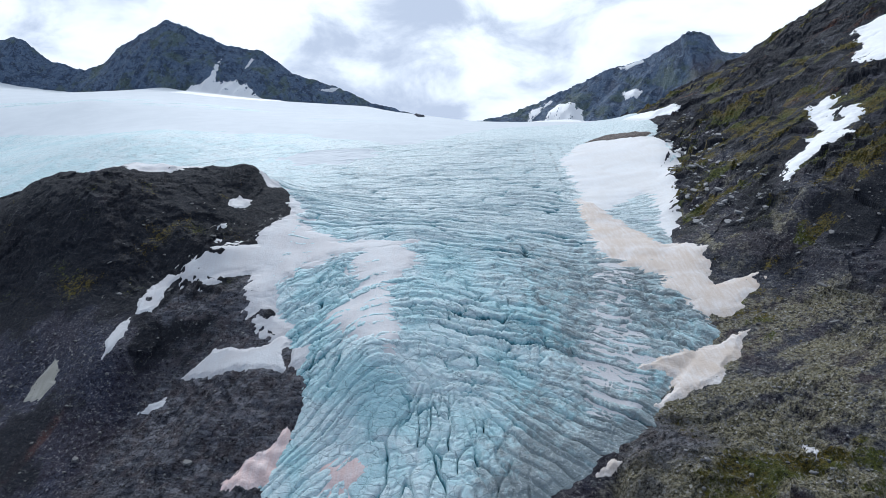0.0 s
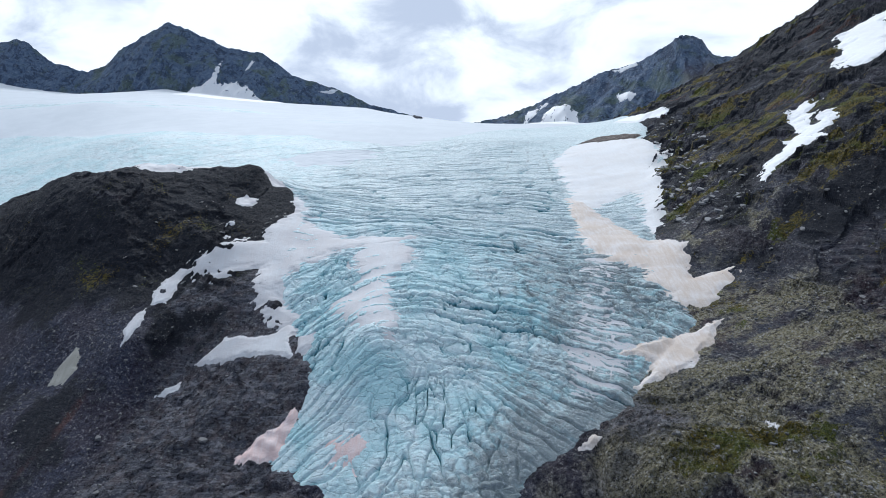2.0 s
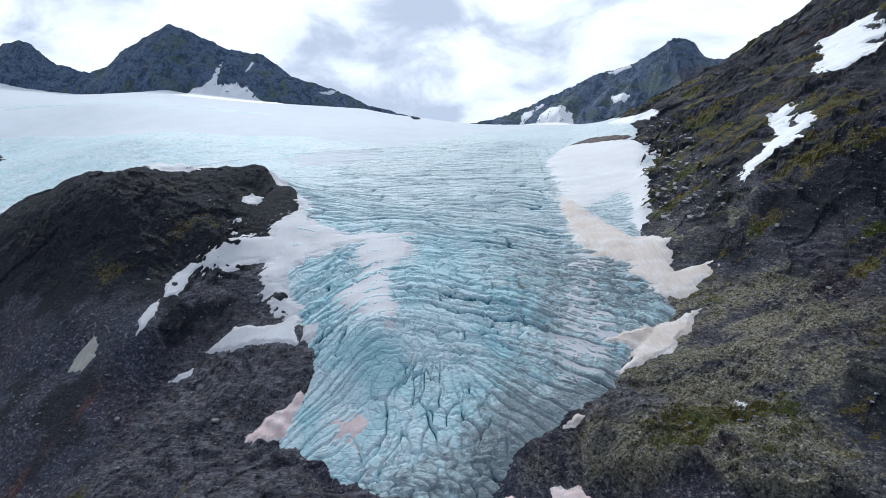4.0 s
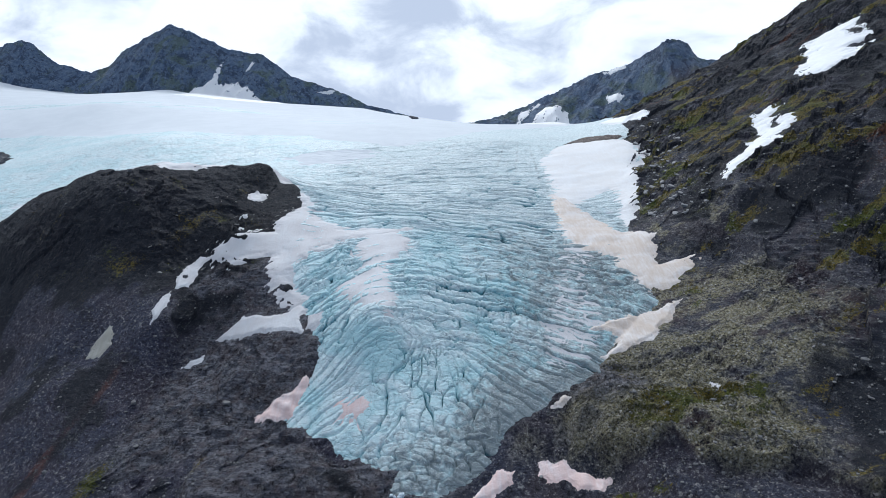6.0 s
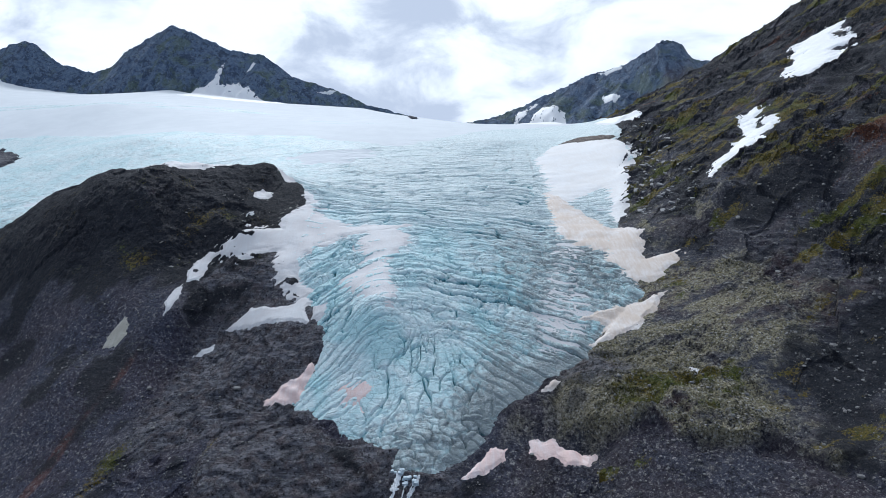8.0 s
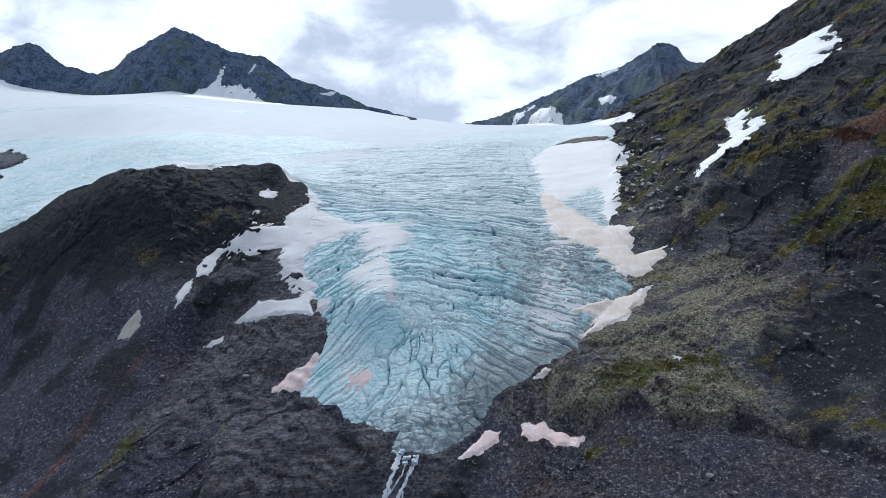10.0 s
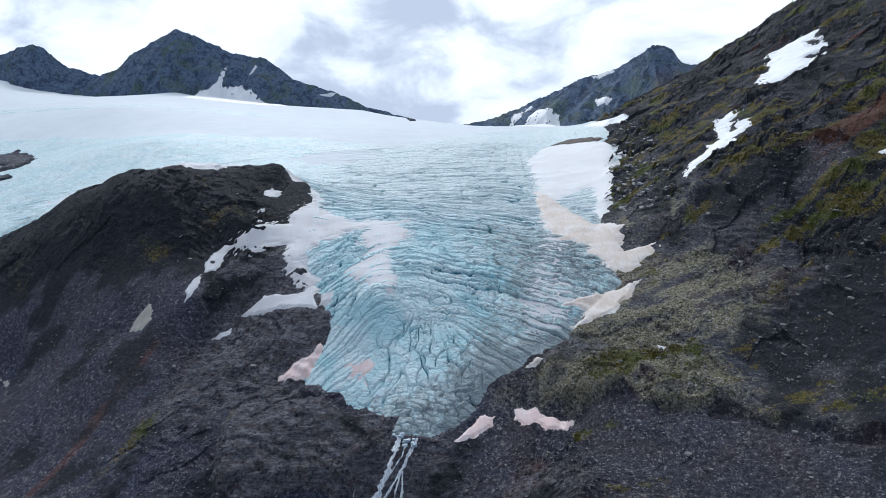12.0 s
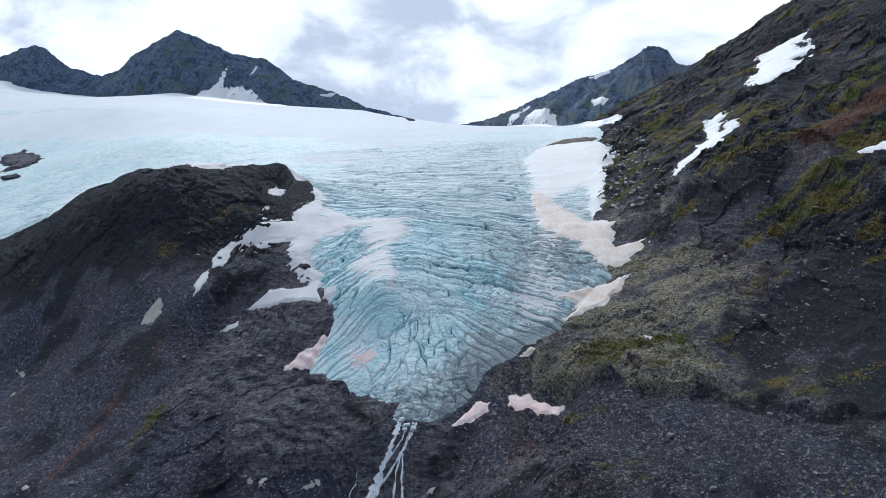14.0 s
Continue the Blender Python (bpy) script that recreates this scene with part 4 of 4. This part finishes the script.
def ice_sheet(name, label, category, x, y, but=None):
    z, crack, sd = ice_height(x, y)
    old = step(430, 620, y + 0.25 * x) * (1 - 0.55 * step(-60, -260, x))
    limit = np.interp(x, SNOW_LINE[0], SNOW_LINE[1])
    firn = step(-14, 30, y - limit + 34 * rough(x * 0.5, y, 46, 4, 0.6, 401))
    # a pale snow oval on the ice, its sun glitter painted in as white
    firn = np.maximum(firn, step(0.25, 0.45, oval(x, y, -155, 893, 62, 44, 10) + 0.3 * rough(x, y, 22, 4, salt=403)))
    firn = np.maximum(firn, step(0.3, 0.5, oval(x, y, -420, 760, 120, 38, 8) + 0.5 * rough(x * 0.5, y, 40, 4, salt=405)))
    ribs = step(-0.30, 0.10, rough(x * 0.22, y * 0.7, 34, 4, 0.65, 407))
    band = (np.exp(-((y - 1490) / 75) ** 2) * step(-300, -480, x) * step(-1350, -1150, x) + 0.9 * np.exp(-((y - 1300 - 0.1 * x) / 50) ** 2) * step(-330, -250, x) * step(-60, -150, x)) * ribs
    snowy = np.maximum(0.12 + 0.16 * step(480, 980, y), firn * (1 - 0.75 * band)) - 0.3 * crack + 0.12 * rough(x, y, 40, 4, salt=421)
    grime = 0.22 * step(0.0, 0.4, rough(x, y * 0.4, 60, 4, salt=431))
    # flow stripes that draw together up the glacier
    stripe = step(0.08, 0.34, ripple((x - 190) / np.maximum(1360 - y, 60) * 85, y / 260, 433)) * step(640, 780, y) * (1 - step(1060, 1250, y)) * step(-60, 30, x) * step(230, 190, x)
    dirty = 0.68 * step(-10, 110, x + 0.10 * (y - 330)) * (1 - step(460, 640, y)) + 0.78 * step(340, 262, y - 0.25 * x) + grime * (1 - step(700, 900, y)) + 0.30 * step(520, 680, y) * (1 - step(1020, 1160, y)) * step(60, -120, x) + 0.45 * stripe + 0.5 * band
    keep = middle(sd) > -10
    if but is not None:
        keep &= ~but(middle(x), middle(y))
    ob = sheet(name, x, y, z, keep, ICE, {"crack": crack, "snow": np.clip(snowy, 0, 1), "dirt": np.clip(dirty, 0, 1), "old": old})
    return tagged(ob, label, category, kind="structure")


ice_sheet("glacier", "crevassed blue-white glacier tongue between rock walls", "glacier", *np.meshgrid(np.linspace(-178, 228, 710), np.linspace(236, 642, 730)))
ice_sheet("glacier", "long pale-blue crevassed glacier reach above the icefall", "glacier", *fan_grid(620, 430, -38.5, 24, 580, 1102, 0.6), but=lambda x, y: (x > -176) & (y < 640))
ice_sheet("snowfield", "smooth white snowfield below the far peaks", "snowfield", *fan_grid(420, 260, -38.5, 38.5, 1098, 2480, 0.7))


# ---- snow patches ----
def top_height(x, y):
    return np.maximum(rock_height(x, y), ice_height(x, y)[0])


def eased(z, times):
    """A grid of heights with its small relief smoothed away."""
    for _ in range(times):
        p = np.pad(z, 1, mode="edge")
        z = 0.2 * (p[1:-1, 1:-1] + p[:-2, 1:-1] + p[2:, 1:-1] + p[1:-1, :-2] + p[1:-1, 2:])
    return z


def snow_patch(outline, depth, material, label, name="snow_patch", group="snow patches", ragged=1.0):
    p = np.array(outline, float)
    x0, y0 = p.min(0) - 4
    x1, y1 = p.max(0) + 4
    size = max(x1 - x0, y1 - y0)
    res = min(max(size / 150, 0.35), 4.0)
    x, y = np.meshgrid(np.arange(x0, x1 + res, res), np.arange(y0, y1 + res, res))
    span = max(2.0, 0.06 * min(float(np.ptp(p[:, 0])), float(np.ptp(p[:, 1]))))
    sd = inside(outline, x, y) + ragged * span * (rough(x, y, span * 3, 5, 0.6, 501))
    top = top_height(x, y)
    lie = 0.9 * eased(top, int(8 + 10.0 / res)) + 0.1 * top
    z = lie + depth * step(-0.4 * span, 1.6 * span, sd) - 0.15 * depth + 0.12 * rough(x, y, 4, 3, salt=511)
    z = np.where(sd > 0, np.maximum(z, top + 0.05), z)
    z = np.where(sd < 0, z + np.maximum(sd, -2 * span) * 0.5, z)
    ob = sheet(name, x, y, z, middle(sd) > -0.7 * span, material)
    return tagged(ob, label, "snow", group)


def drift(outline, depth, material, label, reach=14.0, patchy=6.0, ashore=150.0):
    """Snow that fills the hollows of the ice and thins out towards its outline, where ridges of ice stand out of it."""
    p = np.array(outline, float)
    x0, y0 = p.min(0) - reach
    x1, y1 = p.max(0) + reach
    res = min(max(max(x1 - x0, y1 - y0) / 260, 0.5), 1.3)
    x, y = np.meshgrid(np.arange(x0, x1 + res, res), np.arange(y0, y1 + res, res))
    sd = inside(outline, x, y) + patchy * rough(x * 0.6, y, 17, 5, 0.6, 521)
    sd = np.minimum(sd, 2.5 * (under_ice(x, y) + ashore + 2.0 * rough(x, y, 9, 3, salt=523)))
    top = top_height(x, y)
    lie = eased(top, int(60 / res ** 2))
    z = lie - 2.4 + (2.4 + depth) * step(-reach, 0.5 * reach, sd) + 0.10 * rough(x, y, 5, 3, salt=511)
    shown = (middle(sd) > -reach) & (middle(z - top) > -1.5)
    return tagged(sheet("snow_patch", x, y, z, shown, material), label, "snow", "snow patches")


drift([(-138, 587), (-134, 556), (-144, 527), (-153, 510), (-172, 504), (-185, 497), (-189, 483), (-200, 476), (-187, 471), (-179, 465), (-164, 466), (-152, 473), (-143, 473), (-143.6, 448.6), (-135.2, 437.2), (-121.8, 423.6), (-114.5, 412.7), (-109.2, 419.7), (-115.8, 431.0), (-125.9, 440.0), (-122, 456), (-109, 473), (-85, 484), (-63, 486), (-41, 488), (-20, 507), (-42, 502), (-84, 510), (-117, 533), (-129, 568)], 1.4, SNOW, "pale snow apron between dark rock and ice", 17.0, 10.0)
snow_patch(STRIP, 1.2, SNOW, "narrow white snow strip in a rock gully")
snow_patch(STRIP_LOW, 1, SNOW, "small white snow strip lying on dark rock")
snow_patch(DUSTY, 0.9, GREY, "dusty grey old snow patch lying on scree")
snow_patch(FLECK, 0.9, SNOW, "small white snow fleck on a rock ledge")
snow_patch(LEDGE, 1.6, SNOW, "white snow bank on a ledge beside the ice")
snow_patch([(-90.2, 351.5), (-95.1, 344.1), (-103.4, 338.5), (-111.4, 332.9), (-121.5, 326.7), (-120.3, 323.1), (-105.0, 321.3), (-95.0, 324.2), (-92.4, 332.6), (-88.5, 340.6), (-87.0, 347.5)], 1.3, PINK, "pinkish snow wedge between rock and ice")
snow_patch([(-193, 566), (-192, 575), (-187, 581), (-180, 580), (-174, 574), (-172, 566), (-177, 561), (-187, 560)], 1.2, SNOW, "small round snow spot on the knoll")
snow_patch([(-192, 528), (-188, 532), (-183, 533), (-182, 529), (-187, 527)], 0.8, SNOW, "tiny snow fleck low on the dark knoll")
snow_patch([(-181, 626), (-166, 602), (-152, 594), (-146, 610), (-165, 640)], 1.2, SNOW, "snow strip at the end of the knoll")
snow_patch([(-330, 600), (-290, 585), (-255, 600), (-215, 640), (-230, 680), (-280, 690), (-320, 650)], 0.8, SNOW, "white snow lying in a hollow on the knoll")
drift([(-66, 494), (-37, 497), (-16, 482), (-24, 462), (-36, 440), (-37, 415), (-24, 384), (-32, 370), (-50, 380), (-72, 402), (-80, 415), (-64, 430), (-58, 449), (-68, 470)], 1.3, SNOW, "pale snow tongue lying over the crevasses", 13.0, 6.0)
drift([(-64, 322), (-42, 321), (-38, 312), (-48, 306), (-62, 311)], 0.5, PINK, "pink-tinted snow patch on the crevassed ice", 7.0, 4.0)
drift([(-96.3, 395.9), (-85.1, 395.1), (-86.8, 385.3), (-95.7, 385.1)], 1.6, SNOW, "small snow patch on the edge of the ice", 5.0, 3.0)
drift([(219, 935), (251, 874), (263, 838), (272, 804), (268, 746), (252, 690), (230, 617), (214, 565), (198, 549), (192, 560), (207, 590), (213, 634), (207, 656), (184, 642), (166, 628), (150, 605), (143, 638), (148, 707), (154, 805), (185, 880)], 1.5, SLOPE_SNOW, "broad clean snow slope beside the rock wall", 30.0, 9.0, 3.0)
drift([(84, 338), (108, 342), (134, 372), (128, 420), (146, 474), (136, 520), (118, 470), (96, 410), (84, 372)], 0.05, SNOW, "streaks of pale snow in hollows between ice ridges", 8.0, 10.0)
drift([(134, 612), (140, 655), (154, 640), (160, 600), (168, 571), (176, 533), (177, 516), (196, 506), (204, 487), (195, 468), (193.8, 443.6), (209.3, 447.1), (222.9, 446.3), (213.8, 430.6), (188.7, 407.9), (176.7, 415.2), (167.5, 431.5), (161.2, 448.0), (163, 467), (143, 487), (127, 511)], 1.5, TAN, "silty tan-stained snow bank below the rock wall", 15.0, 6.0)
snow_patch([(196.4, 392.6), (187.3, 384.0), (180.1, 371.3), (169.5, 365.8), (161.2, 353.9), (149.7, 353.4), (133.8, 349.5), (122.0, 347.9), (135.1, 358.1), (137.8, 366.1), (128.0, 372.9), (120.0, 375.0), (128.7, 380.8), (151.4, 385.8), (172.9, 386.9), (184.9, 390.4)], 1.8, TAN, "pale snow bank on the glacier edge beside scree")
snow_patch([(178.8, 297.9), (182.0, 294.6), (182.2, 291.6), (177.4, 291.2)], 0.7, SNOW, "tiny white snow fleck on the mossy slope")
snow_patch(GULLY, 2.4, FAR_SNOW, "long white snow strip in a slope gully", ragged=1.8)
snow_patch(HIGH, 3, FAR_SNOW, "white snow patch high on the rocky slope", ragged=2.2)
snow_patch([(20.8, 250.5), (34.1, 262.5), (43.2, 269.4), (50.2, 268.5), (47.8, 260.0), (35.7, 251.7)], 1.3, PINK, "pink snow patch beside the glacier snout")
snow_patch(FRONT, 1.2, PINK, "ragged pink snow patch on scree")
snow_patch(EDGE, 1, FAR_SNOW, "white snow strip on a red-brown slope")
snow_patch([(77.0, 305.8), (88.2, 310.5), (93.3, 308.0), (85.2, 304.2)], 1.6, TAN, "small pale snow strip on the ice margin")
snow_patch([(-82.8, 207.9), (-77.7, 211.8), (-75.6, 210.8), (-78.8, 206.8)], 0.6, GREY, "tiny grey snow remnant on low bedrock")
snow_patch([(-413.6, 420.8), (-401.3, 416.4), (-397.9, 408.1)], 0.8, GREY, "tiny grey snow remnant on scree")
snow_patch([(-121.2, 212), (-119.44, 213.6), (-116.8, 212.8), (-118.12, 210.4)], 0.7, GREY, "tiny grey snow fleck below the bedrock dome")
snow_patch([(-113.4, 211), (-111.48, 213.2), (-108.6, 212.1), (-110.04, 208.8)], 0.7, GREY, "tiny grey snow fleck below the bedrock dome")
snow_patch([(-75, 213), (-73.4, 214.8), (-71, 213.9), (-72.2, 211.2)], 0.7, GREY, "tiny grey snow fleck below the bedrock dome")
snow_patch([(2.4, 209), (4.48, 211), (7.6, 210), (6.04, 207)], 0.7, GREY, "tiny grey snow fleck on rock below the ice")
snow_patch([(-304.2, 254), (-301.64, 256), (-297.8, 255), (-299.72, 252)], 0.7, GREY, "small grey snow remnant lying on scree")
snow_patch([(-396, 382), (-393.6, 384.6), (-390, 383.3), (-391.8, 379.4)], 0.7, GREY, "small grey snow remnant lying on scree")
snow_patch([(205, 1484), (255, 1700), (290, 1795), (319, 1810), (339, 1794), (360, 1750), (378, 1740), (345, 1560), (299, 1396)], 2.2, FAR_SNOW, "white snow wedge at the foot of a peak", ragged=0.5)
snow_patch([(471, 1709), (495, 1692), (512, 1659), (493, 1655), (476, 1674)], 2.2, FAR_SNOW, "white snow patch on a dark peak face", ragged=1.8)
snow_patch([(284, 1023), (318, 993), (327, 887), (311, 884), (291, 933)], 2.2, FAR_SNOW, "white snow ramp at the foot of the slope", ragged=1.8)
snow_patch([(481, 1784), (533, 1754), (537, 1741), (498, 1760)], 2.2, FAR_SNOW, "small snow streak under a peak ridge", ragged=1.8)
snow_patch([(153, 1574), (254, 1857), (307, 1836), (282, 1830), (220, 1777)], 2.2, FAR_SNOW, "thin snow streak on a far ridge", ragged=1.8)
snow_patch([(-767, 2010), (-754, 2075), (-729, 2147), (-731, 2115), (-742, 2037), (-775, 2005)], 2.2, FAR_SNOW, "slanting white snow gully on a dark peak", ragged=1.8)
snow_patch([(-652, 2141), (-636, 2164), (-626, 2162), (-640, 2144)], 6, FAR_SNOW, "short snow streak on a dark peak")
snow_patch([(-412, 2160), (-351, 2189), (-367, 2170)], 6, FAR_SNOW, "small snow patch on a far ridge")
snow_patch([(202, 919), (238, 944), (260, 906), (276, 846), (263, 838), (242, 868), (218, 897)], 3.0, GRAVEL, "brown gravel moraine strip lying on the snow", "moraine", "moraine strips")
snow_patch([(-805, 2040), (-786, 2054), (-761, 2066), (-744, 2086), (-703, 2098), (-660, 2092), (-625, 2084), (-600, 2070), (-560, 2078), (-519, 2084), (-480, 1960), (-526, 1860), (-657, 1850), (-800, 1900)], 3, FAR_SNOW, "white snow apron climbing the foot of a peak", ragged=0.6)
snow_patch([(-219, 457), (-214, 460), (-210, 455), (-214, 450), (-219, 452)], 2.2, ROCK, "dark rock islet standing out of snow", "rock_islet", "rock islets")
snow_patch([(-865, 1098), (-838, 1128), (-800, 1100), (-767, 1076), (-735, 1010), (-744, 976), (-772, 956), (-790, 1010), (-830, 1040)], 6, ROCK, "dark rock islet standing out of ice", "rock_islet", "rock islets", 2.0)
snow_patch([(-747, 917), (-721, 923), (-700, 900), (-721, 892)], 5, ROCK, "small dark rock islet standing out of ice", "rock_islet", "rock islets", 2.0)
snow_patch([(238, 702), (262, 742), (270, 760), (262, 748), (240, 708)], 6.5, ROCK, "thin dark rock rib in snow", "rock_rib", "rock islets")
snow_patch([(-82.8, 1853.2), (-48.9, 1742.2), (-65.7, 1703.4)], 6, ROCK, "dark rock islet on the snowy saddle", "rock_islet", "rock islets")


# ---- the meltwater fall below the ice ----
def empty(name, at):
    ob = new(name)
    ob.location = at
    return ob


def strand(course, width, salt, parent):
    """One ribbon of falling water that lies over the rock along a line of the plan."""
    c = np.array(course, float)
    s = np.linspace(0, len(c) - 1, 90)
    x = np.interp(s, np.arange(len(c)), c[:, 0]) + 0.8 * rough(s * 3, s * 0 + salt, 2.5, 3, salt=salt)
    y = np.interp(s, np.arange(len(c)), c[:, 1])
    half = width * (0.6 + 0.5 * s / s.max() + 1.3 * rough(s * 4, s * 0, 2.0, 4, 0.65, salt + 2))
    u = np.linspace(-1, 1, 7)
    gx = x[:, None] + half[:, None] * u[None, :]
    gy = np.repeat(y[:, None], 7, 1)
    gz = eased(rock_height(gx, gy), 3) + 1.0 - 0.6 * u[None, :] ** 2
    return sheet("strand", gx, gy, gz, np.ones((89, 6), bool), FOAM, parent=parent)


fall = tagged(empty("waterfall", (0, 0, 0)), "white meltwater cascade spilling over bedrock below the ice", "waterfall")
strand([(-18, 253), (-20, 247), (-21, 243), (-25, 234), (-29, 229), (-33, 223), (-36, 219), (-40, 210), (-43, 200)], 2.3, 601, fall)
strand([(-17, 252), (-19, 246), (-22, 240), (-24, 236), (-31, 226), (-33, 220), (-38, 209), (-40, 200)], 1.0, 605, fall)
strand([(-6, 252), (-8, 247), (-12, 241), (-15, 236), (-19, 231), (-24, 227), (-30, 223), (-34, 216)], 1.1, 611, fall)
strand([(-9, 250), (-11, 244), (-14, 238), (-17, 232), (-20, 226), (-21, 218), (-21, 206)], 0.7, 615, fall)
strand([(-16, 234), (-15, 229), (-16, 224), (-15, 219), (-15, 214), (-14, 200)], 0.8, 621, fall)
strand([(-12, 250), (-15, 245), (-16, 240), (-20, 236), (-25, 231)], 0.5, 631, fall)
strand([(-47, 226), (-48, 219), (-51, 212), (-52, 203)], 0.3, 641, fall)


# ---- boulders ----
def pebble_shape():
    bm = bmesh.new()
    bmesh.ops.create_icosphere(bm, subdivisions=1, radius=1)
    v = np.array([q.co[:] for q in bm.verts])
    f = np.array([[q.index for q in g.verts] for g in bm.faces])
    bm.free()
    return v, f


BALL, BALL_FACES = pebble_shape()


def stone_points(count, gen):
    """Corners of angular stones of unit size."""
    v = BALL[None] * (0.72 + 0.5 * gen.rand(count, len(BALL), 1))
    v = v * (0.6 + 0.6 * gen.rand(count, 1, 3)) * np.array([1, 1, 0.75])
    a = gen.rand(count, 1) * 6.28
    return np.stack([v[..., 0] * np.cos(a) - v[..., 1] * np.sin(a), v[..., 0] * np.sin(a) + v[..., 1] * np.cos(a), v[..., 2]], -1)


def strew(name, label, count, x0, x1, y0, y1, small, large, salt):
    """Many loose stones over a stretch of ground, in one mesh."""
    gen = np.random.RandomState(salt)
    x, y = x0 + (x1 - x0) * gen.rand(count * 3), y0 + (y1 - y0) * gen.rand(count * 3)
    ok = (under_ice(x, y) < -4) & (rough(x, y, 40, 3, salt=salt) + 0.35 * gen.rand(count * 3) > 0.05)
    x, y = x[ok][:count], y[ok][:count]
    n = len(x)
    size = small * (large / small) ** (gen.rand(n) ** 3.0)
    v = stone_points(n, gen) * size[:, None, None]
    v[..., 0] += x[:, None]
    v[..., 1] += y[:, None]
    v[..., 2] += (rock_height(x, y) + size * 0.25)[:, None]
    f = (BALL_FACES[None] + (np.arange(n) * len(BALL))[:, None, None]).reshape(-1, 3)
    mesh = bpy.data.meshes.new(name)
    mesh.from_pydata(v.reshape(-1, 3).tolist(), [], f.tolist())
    mesh.materials.append(STONE)
    return tagged(new(name, mesh), label, "stones", kind="stuff")


strew("scree", "loose grey stones strewn over the scree below the knoll", 4500, -400, -120, 110, 440, 0.22, 1.3, 701)
strew("scree", "loose grey stones on the valley floor below the snow", 4500, 20, 290, 60, 250, 0.22, 1.2, 702)
strew("scree", "loose pale stones strewn on the mossy slope", 5500, 120, 400, 230, 560, 0.25, 1.5, 703)
strew("scree", "loose stones on bedrock slabs beside the fall", 700, -180, -10, 150, 300, 0.25, 1.0, 704)


def boulder(x, y, size, salt, label, square=False):
    gen = np.random.RandomState(salt)
    v = stone_points(1, gen)[0] * size
    if square:
        v = np.sign(v) * np.abs(v / size) ** 0.45 * size * np.array([1.0, 0.8, 0.9])
    z = float(rock_height(np.array([x], float), np.array([y], float))[0])
    mesh = bpy.data.meshes.new("boulder")
    mesh.from_pydata(v.tolist(), [], BALL_FACES.tolist())
    mesh.materials.append(STONE)
    ob = new("boulder", mesh)
    ob.location = (x, y, z + size * 0.3)
    return tagged(ob, label, "boulder", "boulders")


boulder(-311, 566, 3.6, 801, "large square dark boulder on the knoll crest", True)
gen = np.random.RandomState(9)
for k in range(46):
    if k % 2:
        bx, by = 40 + 230 * gen.rand(), 70 + 230 * gen.rand()
    else:
        bx, by = -380 + 250 * gen.rand(), 130 + 260 * gen.rand()
    if float(inside(ICE_EDGE, np.array([bx]), np.array([by]))[0]) < -8:
        boulder(bx, by, 1.3 + 1.5 * gen.rand() ** 2, 810 + k, "grey angular boulder lying on scree")


# ---- blocks of ice at the snout ----
def ice_block(x, y, size, salt):
    g = np.random.RandomState(salt)
    v = stone_points(1, g)[0]
    v = np.sign(v) * np.abs(v) ** 0.6 * size
    at = np.array([x], float), np.array([y], float)
    z = float(top_height(*at)[0])
    mesh = bpy.data.meshes.new("ice_block")
    mesh.from_pydata(v.tolist(), [], BALL_FACES.tolist())
    mesh.materials.append(PALE_ICE)
    ob = new("ice_block", mesh)
    ob.location = (x, y, z + size * 0.35)
    return tagged(ob, "pale angular ice block fallen at the glacier snout", "ice", "ice blocks")


for k in range(16):
    ice_block(-27 + 22 * gen.rand(), 247 + 7 * gen.rand(), 0.8 + 1.4 * gen.rand(), 900 + k)

# ---- bare slabs standing out of the slope and the knoll ----
def slabs_on(parent, places, sizes, salt, stone=STONE):
    """Tilted angular slabs set into the rock, each a part of it."""
    px, py = np.array([q[0] for q in places]), np.array([q[1] for q in places])
    for k, (x, y, z, size) in enumerate(zip(px, py, rock_height(px, py), sizes)):
        g = np.random.RandomState(salt + k)
        v = stone_points(1, g)[0]
        v = np.sign(v) * np.abs(v) ** 0.55 * size * np.array([1.5, 0.9, 0.55])
        mesh = bpy.data.meshes.new("slab")
        mesh.from_pydata(v.tolist(), [], BALL_FACES.tolist())
        mesh.materials.append(stone)
        ob = new("slab", mesh)
        ob.matrix_world = pose(x, y, z - 0.12 * size, -25 + 20 * g.rand(), -25 + 20 * g.rand(), 180 * g.rand())
        ob.parent = parent


slope_rock = bpy.data.objects["mountain_slope"]
knoll_rock = bpy.data.objects["rock_knoll"]
ys = 510 + 350 * gen.rand(210)
slabs_on(slope_rock, [(207 + 0.17 * (v - 470) + 62 * gen.rand() ** 1.4, v) for v in ys], 1.1 + 2.2 * gen.rand(210) ** 2, 1000, PALE_STONE)
slabs_on(slope_rock, [(230 + 160 * gen.rand(), 250 + 220 * gen.rand()) for _ in range(85)], 0.8 + 1.4 * gen.rand(85) ** 2, 1300)
slabs_on(knoll_rock, [(-260 + 130 * gen.rand(), 440 + 120 * gen.rand()) for _ in range(60)], 0.7 + 1.3 * gen.rand(60) ** 2, 1400)
